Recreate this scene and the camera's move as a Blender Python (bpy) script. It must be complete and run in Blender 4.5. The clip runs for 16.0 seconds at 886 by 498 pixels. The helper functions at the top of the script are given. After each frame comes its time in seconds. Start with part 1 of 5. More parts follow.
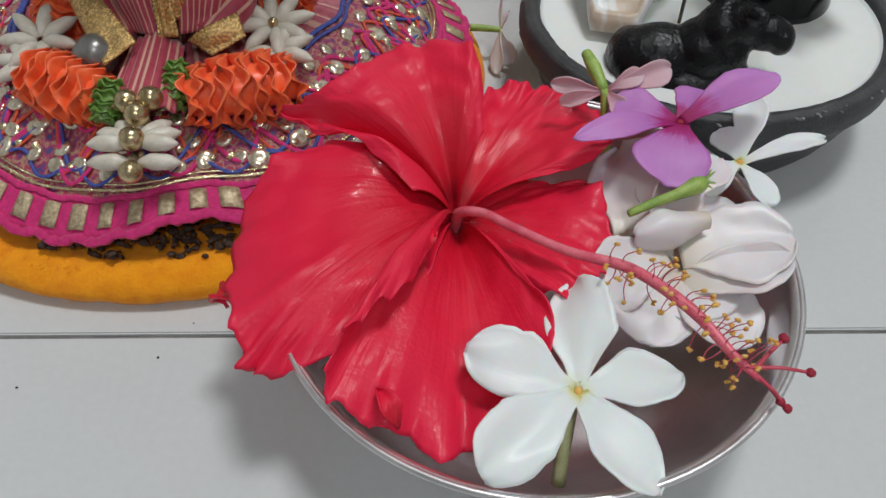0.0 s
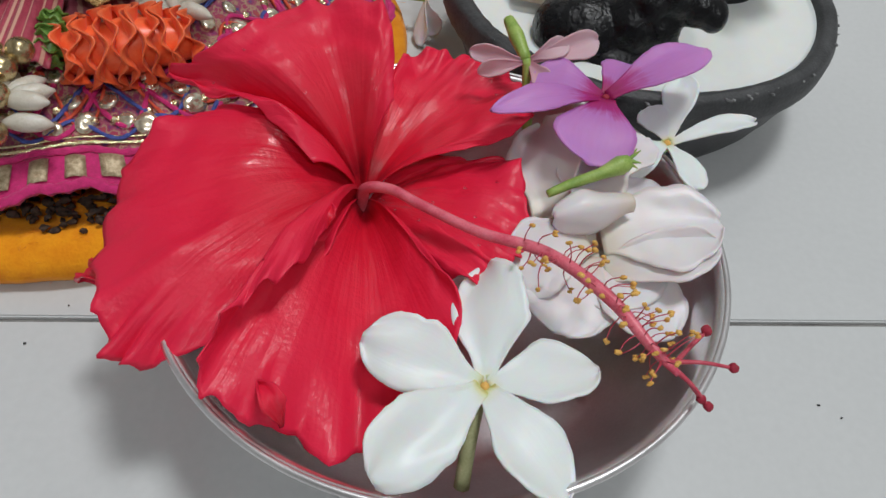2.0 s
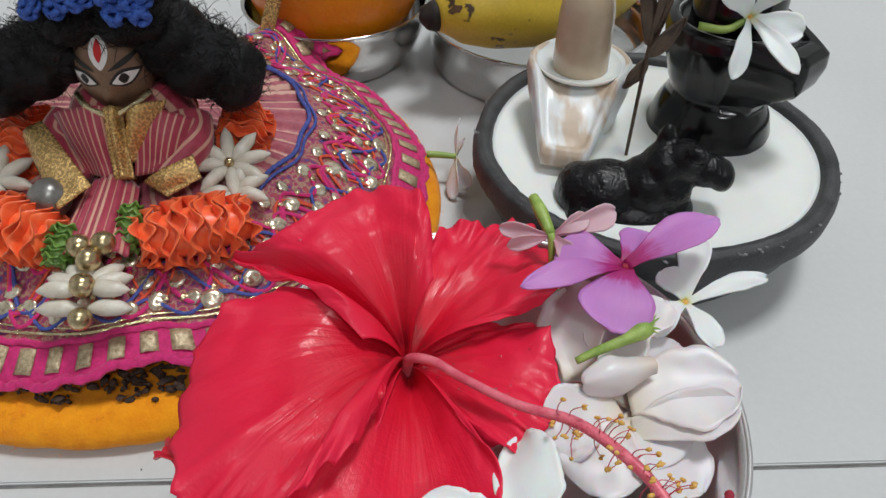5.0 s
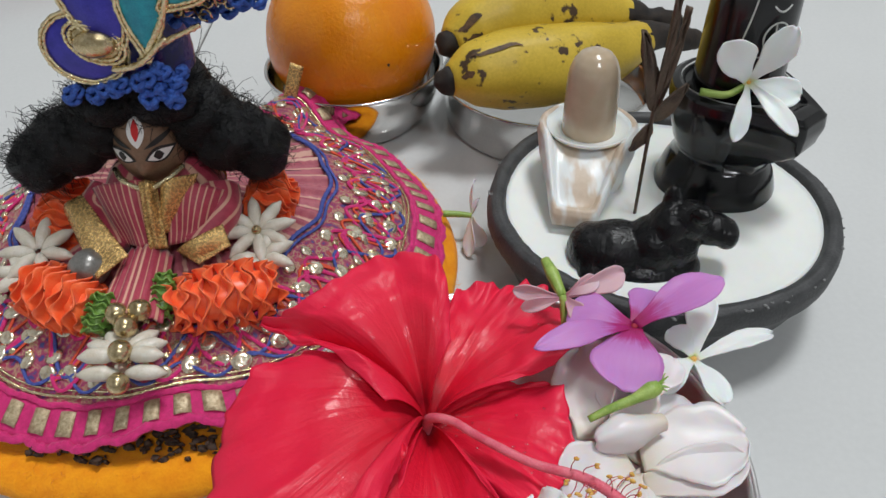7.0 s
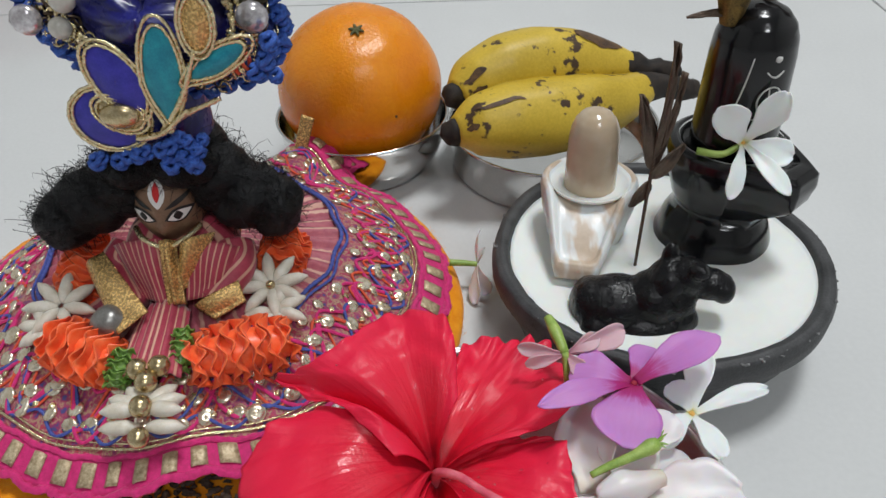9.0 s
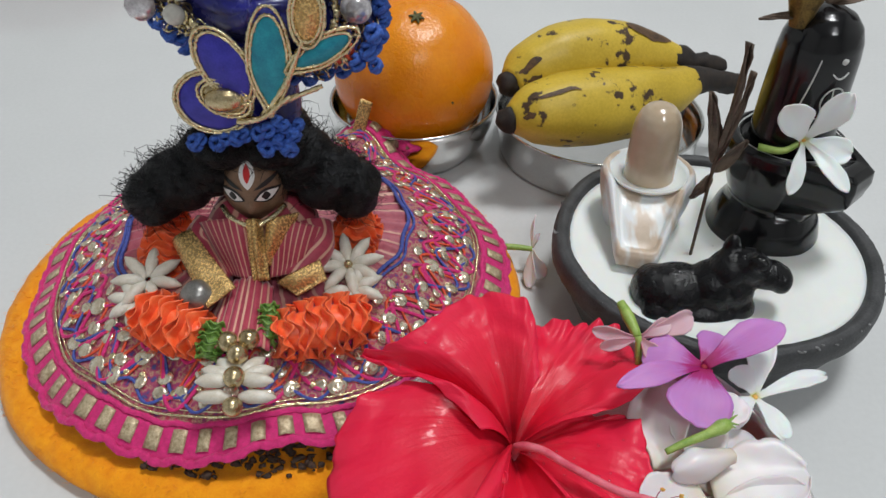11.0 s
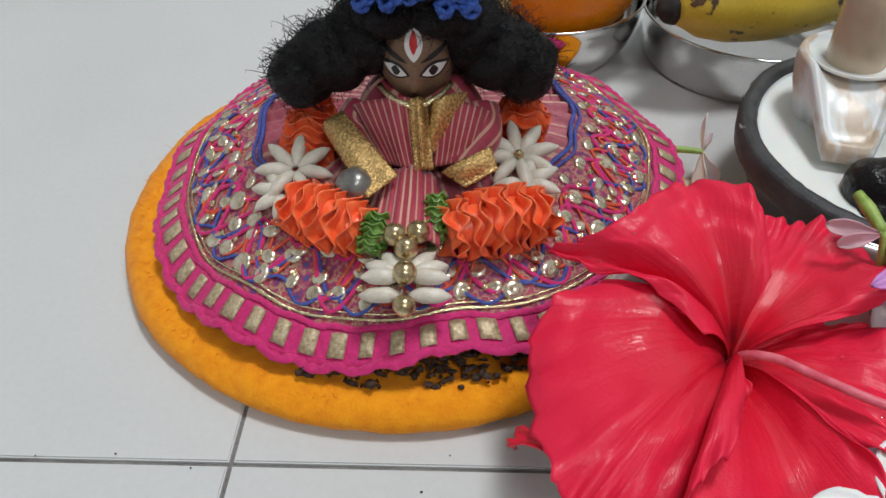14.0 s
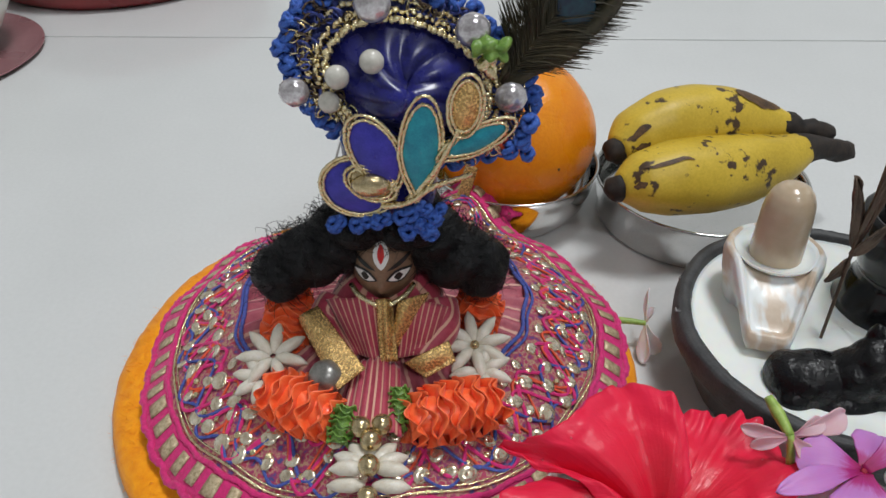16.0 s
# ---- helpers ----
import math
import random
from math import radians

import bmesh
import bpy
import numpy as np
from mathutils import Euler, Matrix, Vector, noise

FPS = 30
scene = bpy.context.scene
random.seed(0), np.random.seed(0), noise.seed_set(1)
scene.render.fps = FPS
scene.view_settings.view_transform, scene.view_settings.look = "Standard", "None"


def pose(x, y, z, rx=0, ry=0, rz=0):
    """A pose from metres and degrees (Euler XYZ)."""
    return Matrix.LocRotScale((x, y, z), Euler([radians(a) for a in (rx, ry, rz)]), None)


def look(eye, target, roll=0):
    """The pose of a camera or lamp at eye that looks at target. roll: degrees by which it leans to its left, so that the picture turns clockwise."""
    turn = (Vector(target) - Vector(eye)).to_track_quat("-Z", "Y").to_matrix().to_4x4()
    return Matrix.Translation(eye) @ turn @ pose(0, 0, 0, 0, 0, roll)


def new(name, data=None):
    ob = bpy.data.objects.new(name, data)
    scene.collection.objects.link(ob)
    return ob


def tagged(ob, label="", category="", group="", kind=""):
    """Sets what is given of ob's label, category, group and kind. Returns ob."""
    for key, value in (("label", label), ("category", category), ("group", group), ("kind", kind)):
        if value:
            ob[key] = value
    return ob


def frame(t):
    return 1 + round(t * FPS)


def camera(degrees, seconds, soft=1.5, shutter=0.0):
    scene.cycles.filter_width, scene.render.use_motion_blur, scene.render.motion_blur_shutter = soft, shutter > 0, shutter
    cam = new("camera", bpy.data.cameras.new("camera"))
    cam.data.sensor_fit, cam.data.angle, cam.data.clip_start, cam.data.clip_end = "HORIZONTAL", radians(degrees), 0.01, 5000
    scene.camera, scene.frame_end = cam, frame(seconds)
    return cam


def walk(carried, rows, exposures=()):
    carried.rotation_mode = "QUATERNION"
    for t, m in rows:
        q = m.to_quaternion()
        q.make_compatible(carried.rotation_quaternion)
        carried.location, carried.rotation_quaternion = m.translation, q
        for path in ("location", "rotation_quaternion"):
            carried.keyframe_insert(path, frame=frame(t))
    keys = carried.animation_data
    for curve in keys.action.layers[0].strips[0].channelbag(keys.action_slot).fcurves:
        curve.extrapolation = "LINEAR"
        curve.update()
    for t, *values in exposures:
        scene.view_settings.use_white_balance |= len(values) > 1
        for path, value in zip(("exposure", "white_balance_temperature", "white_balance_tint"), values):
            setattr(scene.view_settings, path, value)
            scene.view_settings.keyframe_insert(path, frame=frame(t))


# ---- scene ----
cam = camera(59.5, 16.0)
METRES, EYE, TILT, LEAN, TURN = 0.2041, 0.1539, -48.33, 0.42, -0.15
ROWS = [
    (0.0, 0.0, 0.0, 0.0, 0.0, 0.0, -0.0),
    (0.5, 0.0192, 0.0378, -0.008, -0.96, -0.72, 0.09),
    (1.0, 0.0351, 0.0627, -0.0138, -2.26, -1.39, -0.18),
    (1.5, 0.0376, 0.0637, -0.0128, -3.51, -1.44, -0.76),
    (2.0, 0.036, 0.0705, -0.0067, -4.41, -0.91, -1.2),
    (2.5, 0.0301, 0.0617, 0.0035, -4.25, -0.21, -1.15),
    (3.0, 0.0192, 0.0447, 0.0139, -4.09, 0.48, -1.19),
    (3.5, 0.0156, 0.0265, 0.0296, -3.59, 1.73, -1.04),
    (4.0, 0.0173, 0.011, 0.0464, -2.47, 3.04, -0.14),
    (4.5, 0.0225, 0.0011, 0.0572, -1.96, 4.37, 0.26),
    (5.0, 0.0264, -0.0117, 0.0743, -1.86, 5.67, 0.72),
    (7.5, 0.0275, -0.0782, 0.1083, -0.16, 9.12, 1.57),
    (8.0, 0.0272, -0.0936, 0.1272, -0.09, 9.61, 1.55),
    (10.5, -0.0133, -0.1412, 0.1332, -0.42, 10.44, 1.0),
    (11.0, -0.0927, -0.161, 0.1372, -0.83, 8.71, 0.06),
    (11.5, -0.1837, -0.1697, 0.1318, -1.25, 8.11, -1.41),
    (12.0, -0.2332, -0.1571, 0.1032, 0.4, 6.8, -0.89),
    (12.5, -0.2462, -0.1408, 0.0898, 0.61, 6.97, -0.6),
    (13.0, -0.2746, -0.0868, 0.0613, 1.39, 6.62, -1.03),
    (13.5, -0.2696, -0.0361, 0.0484, 2.28, 5.35, -0.94),
    (14.0, -0.2647, -0.0125, 0.0696, 2.8, 5.37, -1.05),
    (14.5, -0.2578, -0.0381, 0.115, 3.9, 7.53, -0.83),
    (15.0, -0.2571, -0.0504, 0.1509, 3.67, 9.3, -0.87),
    (15.5, -0.2562, -0.0828, 0.1767, 2.79, 10.34, -1.16),
    (16.0, -0.2381, -0.1508, 0.2136, 1.24, 10.85, -1.44),
]
walk(cam, [(t, pose(0, 0, EYE, TILT, LEAN, TURN) @ pose(METRES * x, METRES * y, METRES * z, 90 + pitch, roll, yaw)) for t, x, y, z, yaw, pitch, roll in ROWS],
     exposures=[(0.0, -0.18), (2.5, -0.14), (5.0, 0.02), (8.0, 0.08), (12.0, 0.08), (16.0, 0.06)])

# ---- light: a ceiling key panel and an added fill lamp in a closed white room ----
world = bpy.data.worlds.new("room_air")
world.use_nodes = True
world.node_tree.nodes["Background"].inputs[0].default_value = (0.9, 0.95, 1.0, 1)
world.node_tree.nodes["Background"].inputs[1].default_value = 0.15
scene.world = world


def panel_lamp(name, place, target, size, watts, colour):
    data = bpy.data.lights.new(name, "AREA")
    data.shape, data.size, data.energy, data.color = "SQUARE", size, watts, colour
    ob = new(name, data)
    ob.matrix_world = look(place, target)
    return ob


panel_lamp("key_panel_light", (0.50, 0.42, 2.50), (0.04, 0.2, 0), 0.5, 34, (0.96, 0.985, 1.0))
# Added fill that brightens the south-facing sides; an unseen lamp, not a second panel.
panel_lamp("south_fill_light", (0.62, -1.75, 2.50), (0, 0.2, 0), 0.5, 22, (0.94, 0.97, 1.0))


# ---- materials ----
def noise_node(nt, scale, detail=4.0, coord="Object", stretch=None):
    tc = nt.nodes.new("ShaderNodeTexCoord")
    n = nt.nodes.new("ShaderNodeTexNoise")
    n.inputs["Scale"].default_value, n.inputs["Detail"].default_value = scale, detail
    src = tc.outputs[coord]
    if stretch:
        mp = nt.nodes.new("ShaderNodeMapping")
        mp.inputs["Scale"].default_value = stretch
        nt.links.new(src, mp.inputs[0])
        src = mp.outputs[0]
    nt.links.new(src, n.inputs["Vector"])
    return n


def ramp_node(nt, fac, stops):
    r = nt.nodes.new("ShaderNodeValToRGB")
    while len(r.color_ramp.elements) < len(stops):
        r.color_ramp.elements.new(0.5)
    for e, (p, c) in zip(r.color_ramp.elements, stops):
        e.position, e.color = p, (*c, 1)
    nt.links.new(fac, r.inputs[0])
    return r


def material(name, a, b, rough=0.5, metal=0.0, scale=400, fine=2500, bump=0.2, depth=0.0004, coat=0.0, sss=0.0,
             coord="Object", stretch=None, spec=0.5, rough_var=0.12, trans=0.0, lo=0.35, hi=0.65, sheen=0.0):
    """Two tones mixed by a broad noise, with a fine grain in the tone, the gloss and the relief."""
    m = bpy.data.materials.new(name)
    m.use_nodes = True
    nt = m.node_tree
    p = nt.nodes["Principled BSDF"]
    broad = noise_node(nt, scale, 3.0, coord, stretch)
    grain = noise_node(nt, fine, 3.0, coord, stretch)
    mixed = nt.nodes.new("ShaderNodeMath")
    mixed.operation = "MULTIPLY_ADD"
    mixed.inputs[1].default_value = 0.35
    nt.links.new(grain.outputs[0], mixed.inputs[0])
    scaled = nt.nodes.new("ShaderNodeMath")
    scaled.operation = "MULTIPLY"
    scaled.inputs[1].default_value = 0.65
    nt.links.new(broad.outputs[0], scaled.inputs[0])
    nt.links.new(scaled.outputs[0], mixed.inputs[2])
    r = ramp_node(nt, mixed.outputs[0], [(lo, a), (hi, b)])
    nt.links.new(r.outputs[0], p.inputs["Base Color"])
    rr = nt.nodes.new("ShaderNodeMapRange")
    rr.inputs["To Min"].default_value, rr.inputs["To Max"].default_value = max(0.02, rough - rough_var), min(1, rough + rough_var)
    nt.links.new(broad.outputs[0], rr.inputs[0])
    nt.links.new(rr.outputs[0], p.inputs["Roughness"])
    p.inputs["Metallic"].default_value = metal
    p.inputs["Specular IOR Level"].default_value = spec
    p.inputs["Coat Weight"].default_value = coat
    p.inputs["Coat Roughness"].default_value = 0.08
    p.inputs["Transmission Weight"].default_value = trans
    p.inputs["Sheen Weight"].default_value = sheen
    if sss:
        p.inputs["Subsurface Weight"].default_value = sss
        p.inputs["Subsurface Radius"].default_value = (1.0, 0.7, 0.5)
        p.inputs["Subsurface Scale"].default_value = 0.002
    if bump:
        bn = nt.nodes.new("ShaderNodeBump")
        bn.inputs["Strength"].default_value, bn.inputs["Distance"].default_value = bump, depth
        nt.links.new(mixed.outputs[0], bn.inputs["Height"])
        nt.links.new(bn.outputs[0], p.inputs["Normal"])
    return m


def veined(name, stops, rough, streak, bump=0.35, depth=0.0006, coat=0.0, sss=0.15, trans_mix=0.0, vein_tone=0.30, crinkle=0.0, wet=0.0):
    """A petal: colour by the way from base to tip (UV x), streaked along it, with fine veins in the relief."""
    m = bpy.data.materials.new(name)
    m.use_nodes = True
    nt = m.node_tree
    p = nt.nodes["Principled BSDF"]
    tc = nt.nodes.new("ShaderNodeTexCoord")
    sep = nt.nodes.new("ShaderNodeSeparateXYZ")
    nt.links.new(tc.outputs["UV"], sep.inputs[0])
    veins = noise_node(nt, 1.0, 4.0, "UV", (2.2, streak, 1))
    spots = noise_node(nt, 260, 4.0)
    add = nt.nodes.new("ShaderNodeMath")
    add.operation = "MULTIPLY_ADD"
    add.inputs[1].default_value = vein_tone
    nt.links.new(veins.outputs[0], add.inputs[0])
    nt.links.new(sep.outputs[0], add.inputs[2])
    sub = nt.nodes.new("ShaderNodeMath")
    sub.operation = "MULTIPLY_ADD"
    sub.inputs[1].default_value = 0.22
    nt.links.new(spots.outputs[0], sub.inputs[0])
    nt.links.new(add.outputs[0], sub.inputs[2])
    off = nt.nodes.new("ShaderNodeMath")
    off.operation = "SUBTRACT"
    off.inputs[1].default_value = 0.11 + vein_tone * 0.5
    nt.links.new(sub.outputs[0], off.inputs[0])
    r = ramp_node(nt, off.outputs[0], stops)
    nt.links.new(r.outputs[0], p.inputs["Base Color"])
    rr = nt.nodes.new("ShaderNodeMapRange")
    rr.inputs["To Min"].default_value, rr.inputs["To Max"].default_value = rough - 0.12, rough + 0.12
    nt.links.new(spots.outputs[0], rr.inputs[0])
    nt.links.new(rr.outputs[0], p.inputs["Roughness"])
    p.inputs["Coat Weight"].default_value = coat
    p.inputs["Coat Roughness"].default_value = 0.16
    p.inputs["Subsurface Weight"].default_value = sss
    p.inputs["Subsurface Scale"].default_value = 0.0015
    if wet:
        w = ramp_node(nt, add.outputs[0], [(0.0, (wet, wet, wet)), (0.42, (wet, wet, wet)), (0.66, (coat, coat, coat))])
        nt.links.new(w.outputs[0], p.inputs["Coat Weight"])
        p.inputs["Specular IOR Level"].default_value = 0.32
    bn = nt.nodes.new("ShaderNodeBump")
    bn.inputs["Strength"].default_value, bn.inputs["Distance"].default_value = bump, depth
    fine = noise_node(nt, 900, 3.0)
    hi = nt.nodes.new("ShaderNodeMath")
    hi.operation = "MULTIPLY_ADD"
    hi.inputs[1].default_value = crinkle
    nt.links.new(fine.outputs[0], hi.inputs[0])
    nt.links.new(veins.outputs[0], hi.inputs[2])
    nt.links.new(hi.outputs[0], bn.inputs["Height"])
    nt.links.new(bn.outputs[0], p.inputs["Normal"])
    nt.links.new(bn.outputs[0], p.inputs["Coat Normal"])
    if trans_mix:
        tr = nt.nodes.new("ShaderNodeBsdfTranslucent")
        nt.links.new(r.outputs[0], tr.inputs[0])
        mx = nt.nodes.new("ShaderNodeMixShader")
        mx.inputs[0].default_value = trans_mix
        nt.links.new(p.outputs[0], mx.inputs[1])
        nt.links.new(tr.outputs[0], mx.inputs[2])
        nt.links.new(mx.outputs[0], nt.nodes["Material Output"].inputs[0])
    return m


M = {}
M["tile"] = material("glazed_tile", (0.61, 0.62, 0.62), (0.66, 0.67, 0.67), 0.14, 0, 9, 500, 0.02, 0.0002, rough_var=0.05)
M["grout"] = material("grey_grout", (0.09, 0.085, 0.08), (0.26, 0.25, 0.24), 0.9, 0, 60, 900, 0.5)
M["wall"] = material("wall_paint", (0.54, 0.54, 0.53), (0.60, 0.60, 0.59), 0.8, 0, 3, 90, 0.1, 0.001)
M["steel"] = material("brushed_steel", (0.68, 0.66, 0.67), (0.80, 0.78, 0.79), 0.34, 1.0, 90, 1500, 0.03, 0.0002, rough_var=0.08)
M["mirror_steel"] = material("polished_steel", (0.62, 0.62, 0.61), (0.72, 0.72, 0.71), 0.10, 1.0, 60, 900, 0.02, 0.0002, rough_var=0.05)
M["felt"] = material("orange_felt", (0.86, 0.27, 0.006), (0.98, 0.38, 0.012), 0.9, 0, 260, 1600, 0.6, 0.0010, sheen=0.15, spec=0.2)
M["red_petal"] = veined("red_petal", [(0.0, (0.24, 0.002, 0.012)), (0.08, (0.52, 0.004, 0.020)), (0.20, (0.78, 0.008, 0.036)), (0.6, (0.88, 0.013, 0.056)), (1.0, (0.90, 0.020, 0.075))], 0.50, 52, 0.30, 0.0009, coat=0.12, sss=0.05, trans_mix=0.12, vein_tone=0.12, crinkle=0.5, wet=0.8)
M["style"] = material("pink_style", (0.66, 0.07, 0.13), (0.86, 0.22, 0.28), 0.35, 0, 220, 2500, 0.15, sss=0.2)
M["stigma"] = material("dark_red_stigma", (0.28, 0.01, 0.03), (0.42, 0.02, 0.05), 0.7, 0, 900, 5000, 0.6)
M["anther"] = material("yellow_anther", (0.72, 0.36, 0.06), (0.90, 0.55, 0.16), 0.8, 0, 900, 6000, 0.8)
M["filament"] = material("red_filament", (0.50, 0.03, 0.07), (0.66, 0.10, 0.14), 0.4, 0, 500, 3000, 0.1)
M["white_petal"] = veined("white_petal", [(0.0, (0.80, 0.72, 0.22)), (0.07, (0.86, 0.86, 0.74)), (0.15, (0.90, 0.90, 0.89)), (1.0, (0.92, 0.92, 0.92))], 0.42, 20, 0.10, 0.0003, sss=0.25, trans_mix=0.08, vein_tone=0.06, crinkle=0.5)
M["rose_petal"] = veined("pale_rose_petal", [(0.0, (0.82, 0.70, 0.58)), (0.3, (0.88, 0.77, 0.76)), (0.7, (0.91, 0.81, 0.83)), (1.0, (0.92, 0.84, 0.86))], 0.38, 26, 0.10, 0.0003, sss=0.25, trans_mix=0.12, vein_tone=0.10, crinkle=0.4)
M["purple_petal"] = veined("purple_petal", [(0.0, (0.36, 0.005, 0.10)), (0.20, (0.46, 0.02, 0.22)), (0.34, (0.56, 0.19, 0.56)), (1.0, (0.68, 0.30, 0.72))], 0.5, 14, 0.2, 0.0004, sss=0.2, trans_mix=0.15)
M["pink_petal"] = veined("pale_pink_petal", [(0.0, (0.55, 0.22, 0.30)), (0.4, (0.74, 0.44, 0.50)), (1.0, (0.82, 0.58, 0.64))], 0.5, 14, 0.2, 0.0004, sss=0.2, trans_mix=0.2)
M["green"] = material("fresh_green", (0.20, 0.34, 0.05), (0.42, 0.55, 0.14), 0.45, 0, 300, 2500, 0.2, sss=0.1)
M["pale_stalk"] = material("pale_green_stalk", (0.34, 0.36, 0.17), (0.52, 0.54, 0.30), 0.5, 0, 300, 2500, 0.2)
M["stone"] = material("black_stone", (0.003, 0.003, 0.004), (0.009, 0.009, 0.010), 0.17, 0, 90, 900, 0.12, 0.0005, coat=0.1, spec=0.42, rough_var=0.08)
M["bull_stone"] = material("matt_black_stone", (0.002, 0.002, 0.003), (0.006, 0.006, 0.007), 0.26, 0, 220, 1100, 0.9, 0.0009, spec=0.33, rough_var=0.12)
M["bowl_stone"] = material("grey_black_stone", (0.030, 0.031, 0.033), (0.070, 0.071, 0.074), 0.55, 0, 130, 1400, 0.6, 0.0007)
M["chip"] = material("chipped_pale_stone", (0.14, 0.14, 0.14), (0.42, 0.42, 0.42), 0.8, 0, 700, 3000, 0.5, lo=0.42, hi=0.7)
M["milk"] = material("milk", (0.86, 0.88, 0.85), (0.89, 0.91, 0.88), 0.12, 0, 30, 300, 0.03, 0.0005, sss=0.4)
M["beige"] = material("beige_agate", (0.50, 0.39, 0.27), (0.60, 0.48, 0.35), 0.2, 0, 40, 300, 0.03, 0.0003, coat=0.3, sss=0.3)
M["line"] = material("chalk_line", (0.50, 0.50, 0.48), (0.70, 0.70, 0.68), 0.7, 0, 800, 4000, 0.4)
M["bronze"] = material("brown_bronze", (0.06, 0.042, 0.032), (0.16, 0.11, 0.08), 0.5, 0.5, 160, 1500, 0.3)
M["brass_leaf"] = material("tarnished_brass", (0.05, 0.03, 0.01), (0.30, 0.19, 0.05), 0.45, 0.7, 180, 1500, 0.3)
M["orange"] = material("orange_peel", (0.74, 0.20, 0.003), (0.86, 0.30, 0.006), 0.27, 0, 40, 780, 0.75, 0.0008, sss=0.12, rough_var=0.06)
M["calyx"] = material("dry_calyx", (0.05, 0.05, 0.02), (0.16, 0.16, 0.06), 0.8, 0, 600, 3000, 0.4)
M["dark_husk"] = material("dark_banana_end", (0.004, 0.003, 0.003), (0.034, 0.022, 0.015), 0.75, 0, 300, 2200, 0.6)
M["bruise"] = material("brown_bruise", (0.035, 0.018, 0.010), (0.16, 0.085, 0.035), 0.6, 0, 260, 1500, 0.3)
M["gold"] = material("gold_thread", (0.62, 0.48, 0.24), (1.0, 0.90, 0.62), 0.22, 1.0, 1200, 2600, 0.9, 0.0006)
M["gold_cloth"] = material("gold_brocade", (0.46, 0.26, 0.075), (0.88, 0.62, 0.27), 0.27, 0.7, 1500, 4200, 0.8, 0.0005, lo=0.40, hi=0.62)
M["patch"] = material("gold_foil_patch", (0.34, 0.24, 0.13), (0.72, 0.60, 0.40), 0.34, 0.3, 900, 4200, 0.8, 0.0004)
M["sequin"] = material("mirror_sequin", (0.62, 0.50, 0.34), (0.94, 0.87, 0.72), 0.22, 0.8, 500, 3000, 0.2, 0.0003)
M["magenta"] = material("magenta_cord", (0.52, 0.006, 0.12), (0.74, 0.022, 0.21), 0.7, 0, 700, 3500, 0.8, 0.0006, sheen=0.2)
M["blue_cord"] = material("blue_thread", (0.03, 0.05, 0.24), (0.08, 0.11, 0.42), 0.6, 0, 900, 4000, 0.8)
M["red_cord"] = material("orange_red_thread", (0.62, 0.05, 0.02), (0.80, 0.12, 0.05), 0.6, 0, 900, 4000, 0.8)
M["coral"] = material("coral_satin", (0.94, 0.11, 0.022), (1.0, 0.20, 0.065), 0.34, 0, 500, 2500, 0.15, 0.0003, sheen=0.1)
M["leaf_satin"] = material("green_satin", (0.08, 0.19, 0.03), (0.24, 0.40, 0.08), 0.36, 0, 500, 2500, 0.25)
M["shell"] = material("ivory_shell", (0.60, 0.54, 0.44), (0.76, 0.72, 0.64), 0.36, 0, 300, 2600, 0.2, sss=0.15)
M["bead"] = material("antique_gold_bead", (0.38, 0.28, 0.13), (0.72, 0.60, 0.38), 0.24, 0.9, 500, 3000, 0.3)
M["silver_bead"] = material("dull_silver", (0.20, 0.19, 0.18), (0.36, 0.35, 0.33), 0.34, 0.7, 300, 2000, 0.2)
M["skin"] = material("dark_bronze_idol", (0.17, 0.095, 0.055), (0.27, 0.16, 0.10), 0.38, 0.2, 150, 1500, 0.1)
M["ink"] = material("black_paint", (0.008, 0.008, 0.008), (0.015, 0.014, 0.014), 0.45, 0, 500, 3000, 0.1)
M["white_paint"] = material("white_paint", (0.74, 0.72, 0.70), (0.82, 0.80, 0.78), 0.5, 0, 500, 3000, 0.1)
M["red_paint"] = material("red_paint", (0.50, 0.008, 0.012), (0.62, 0.02, 0.02), 0.45, 0, 500, 3000, 0.1)
M["hair"] = material("black_wig_hair", (0.0015, 0.0015, 0.002), (0.005, 0.005, 0.007), 0.45, 0, 500, 2600, 0.9, 0.0010, spec=0.35)
M["blue_satin"] = material("royal_blue_satin", (0.006, 0.007, 0.075), (0.018, 0.020, 0.20), 0.26, 0, 200, 1800, 0.15, 0.0003, sheen=0.05)
M["violet_satin"] = material("violet_blue_silk", (0.024, 0.022, 0.30), (0.050, 0.045, 0.46), 0.42, 0, 300, 2500, 0.4)
M["teal_satin"] = material("teal_silk", (0.004, 0.20, 0.30), (0.02, 0.36, 0.45), 0.42, 0, 300, 2500, 0.4)
M["crochet"] = material("blue_crochet", (0.02, 0.06, 0.32), (0.06, 0.18, 0.66), 0.6, 0, 900, 3200, 1.0, 0.0008)
M["pearl"] = material("pearl", (0.46, 0.44, 0.39), (0.66, 0.64, 0.58), 0.16, 0, 90, 800, 0.05, coat=0.6)
M["crystal"] = material("glass_stone", (0.40, 0.36, 0.38), (0.78, 0.76, 0.78), 0.06, 0.6, 300, 1500, 0.3, 0.0006, coat=0.8)
M["lace"] = material("dark_brown_lace", (0.018, 0.010, 0.008), (0.10, 0.055, 0.035), 0.85, 0, 800, 3000, 1.0)
M["feather"] = material("peacock_barb", (0.010, 0.012, 0.006), (0.085, 0.065, 0.030), 0.5, 0, 60, 600, 0.2)
M["feather_eye"] = material("peacock_eye", (0.004, 0.012, 0.040), (0.010, 0.07, 0.09), 0.4, 0, 120, 800, 0.2)
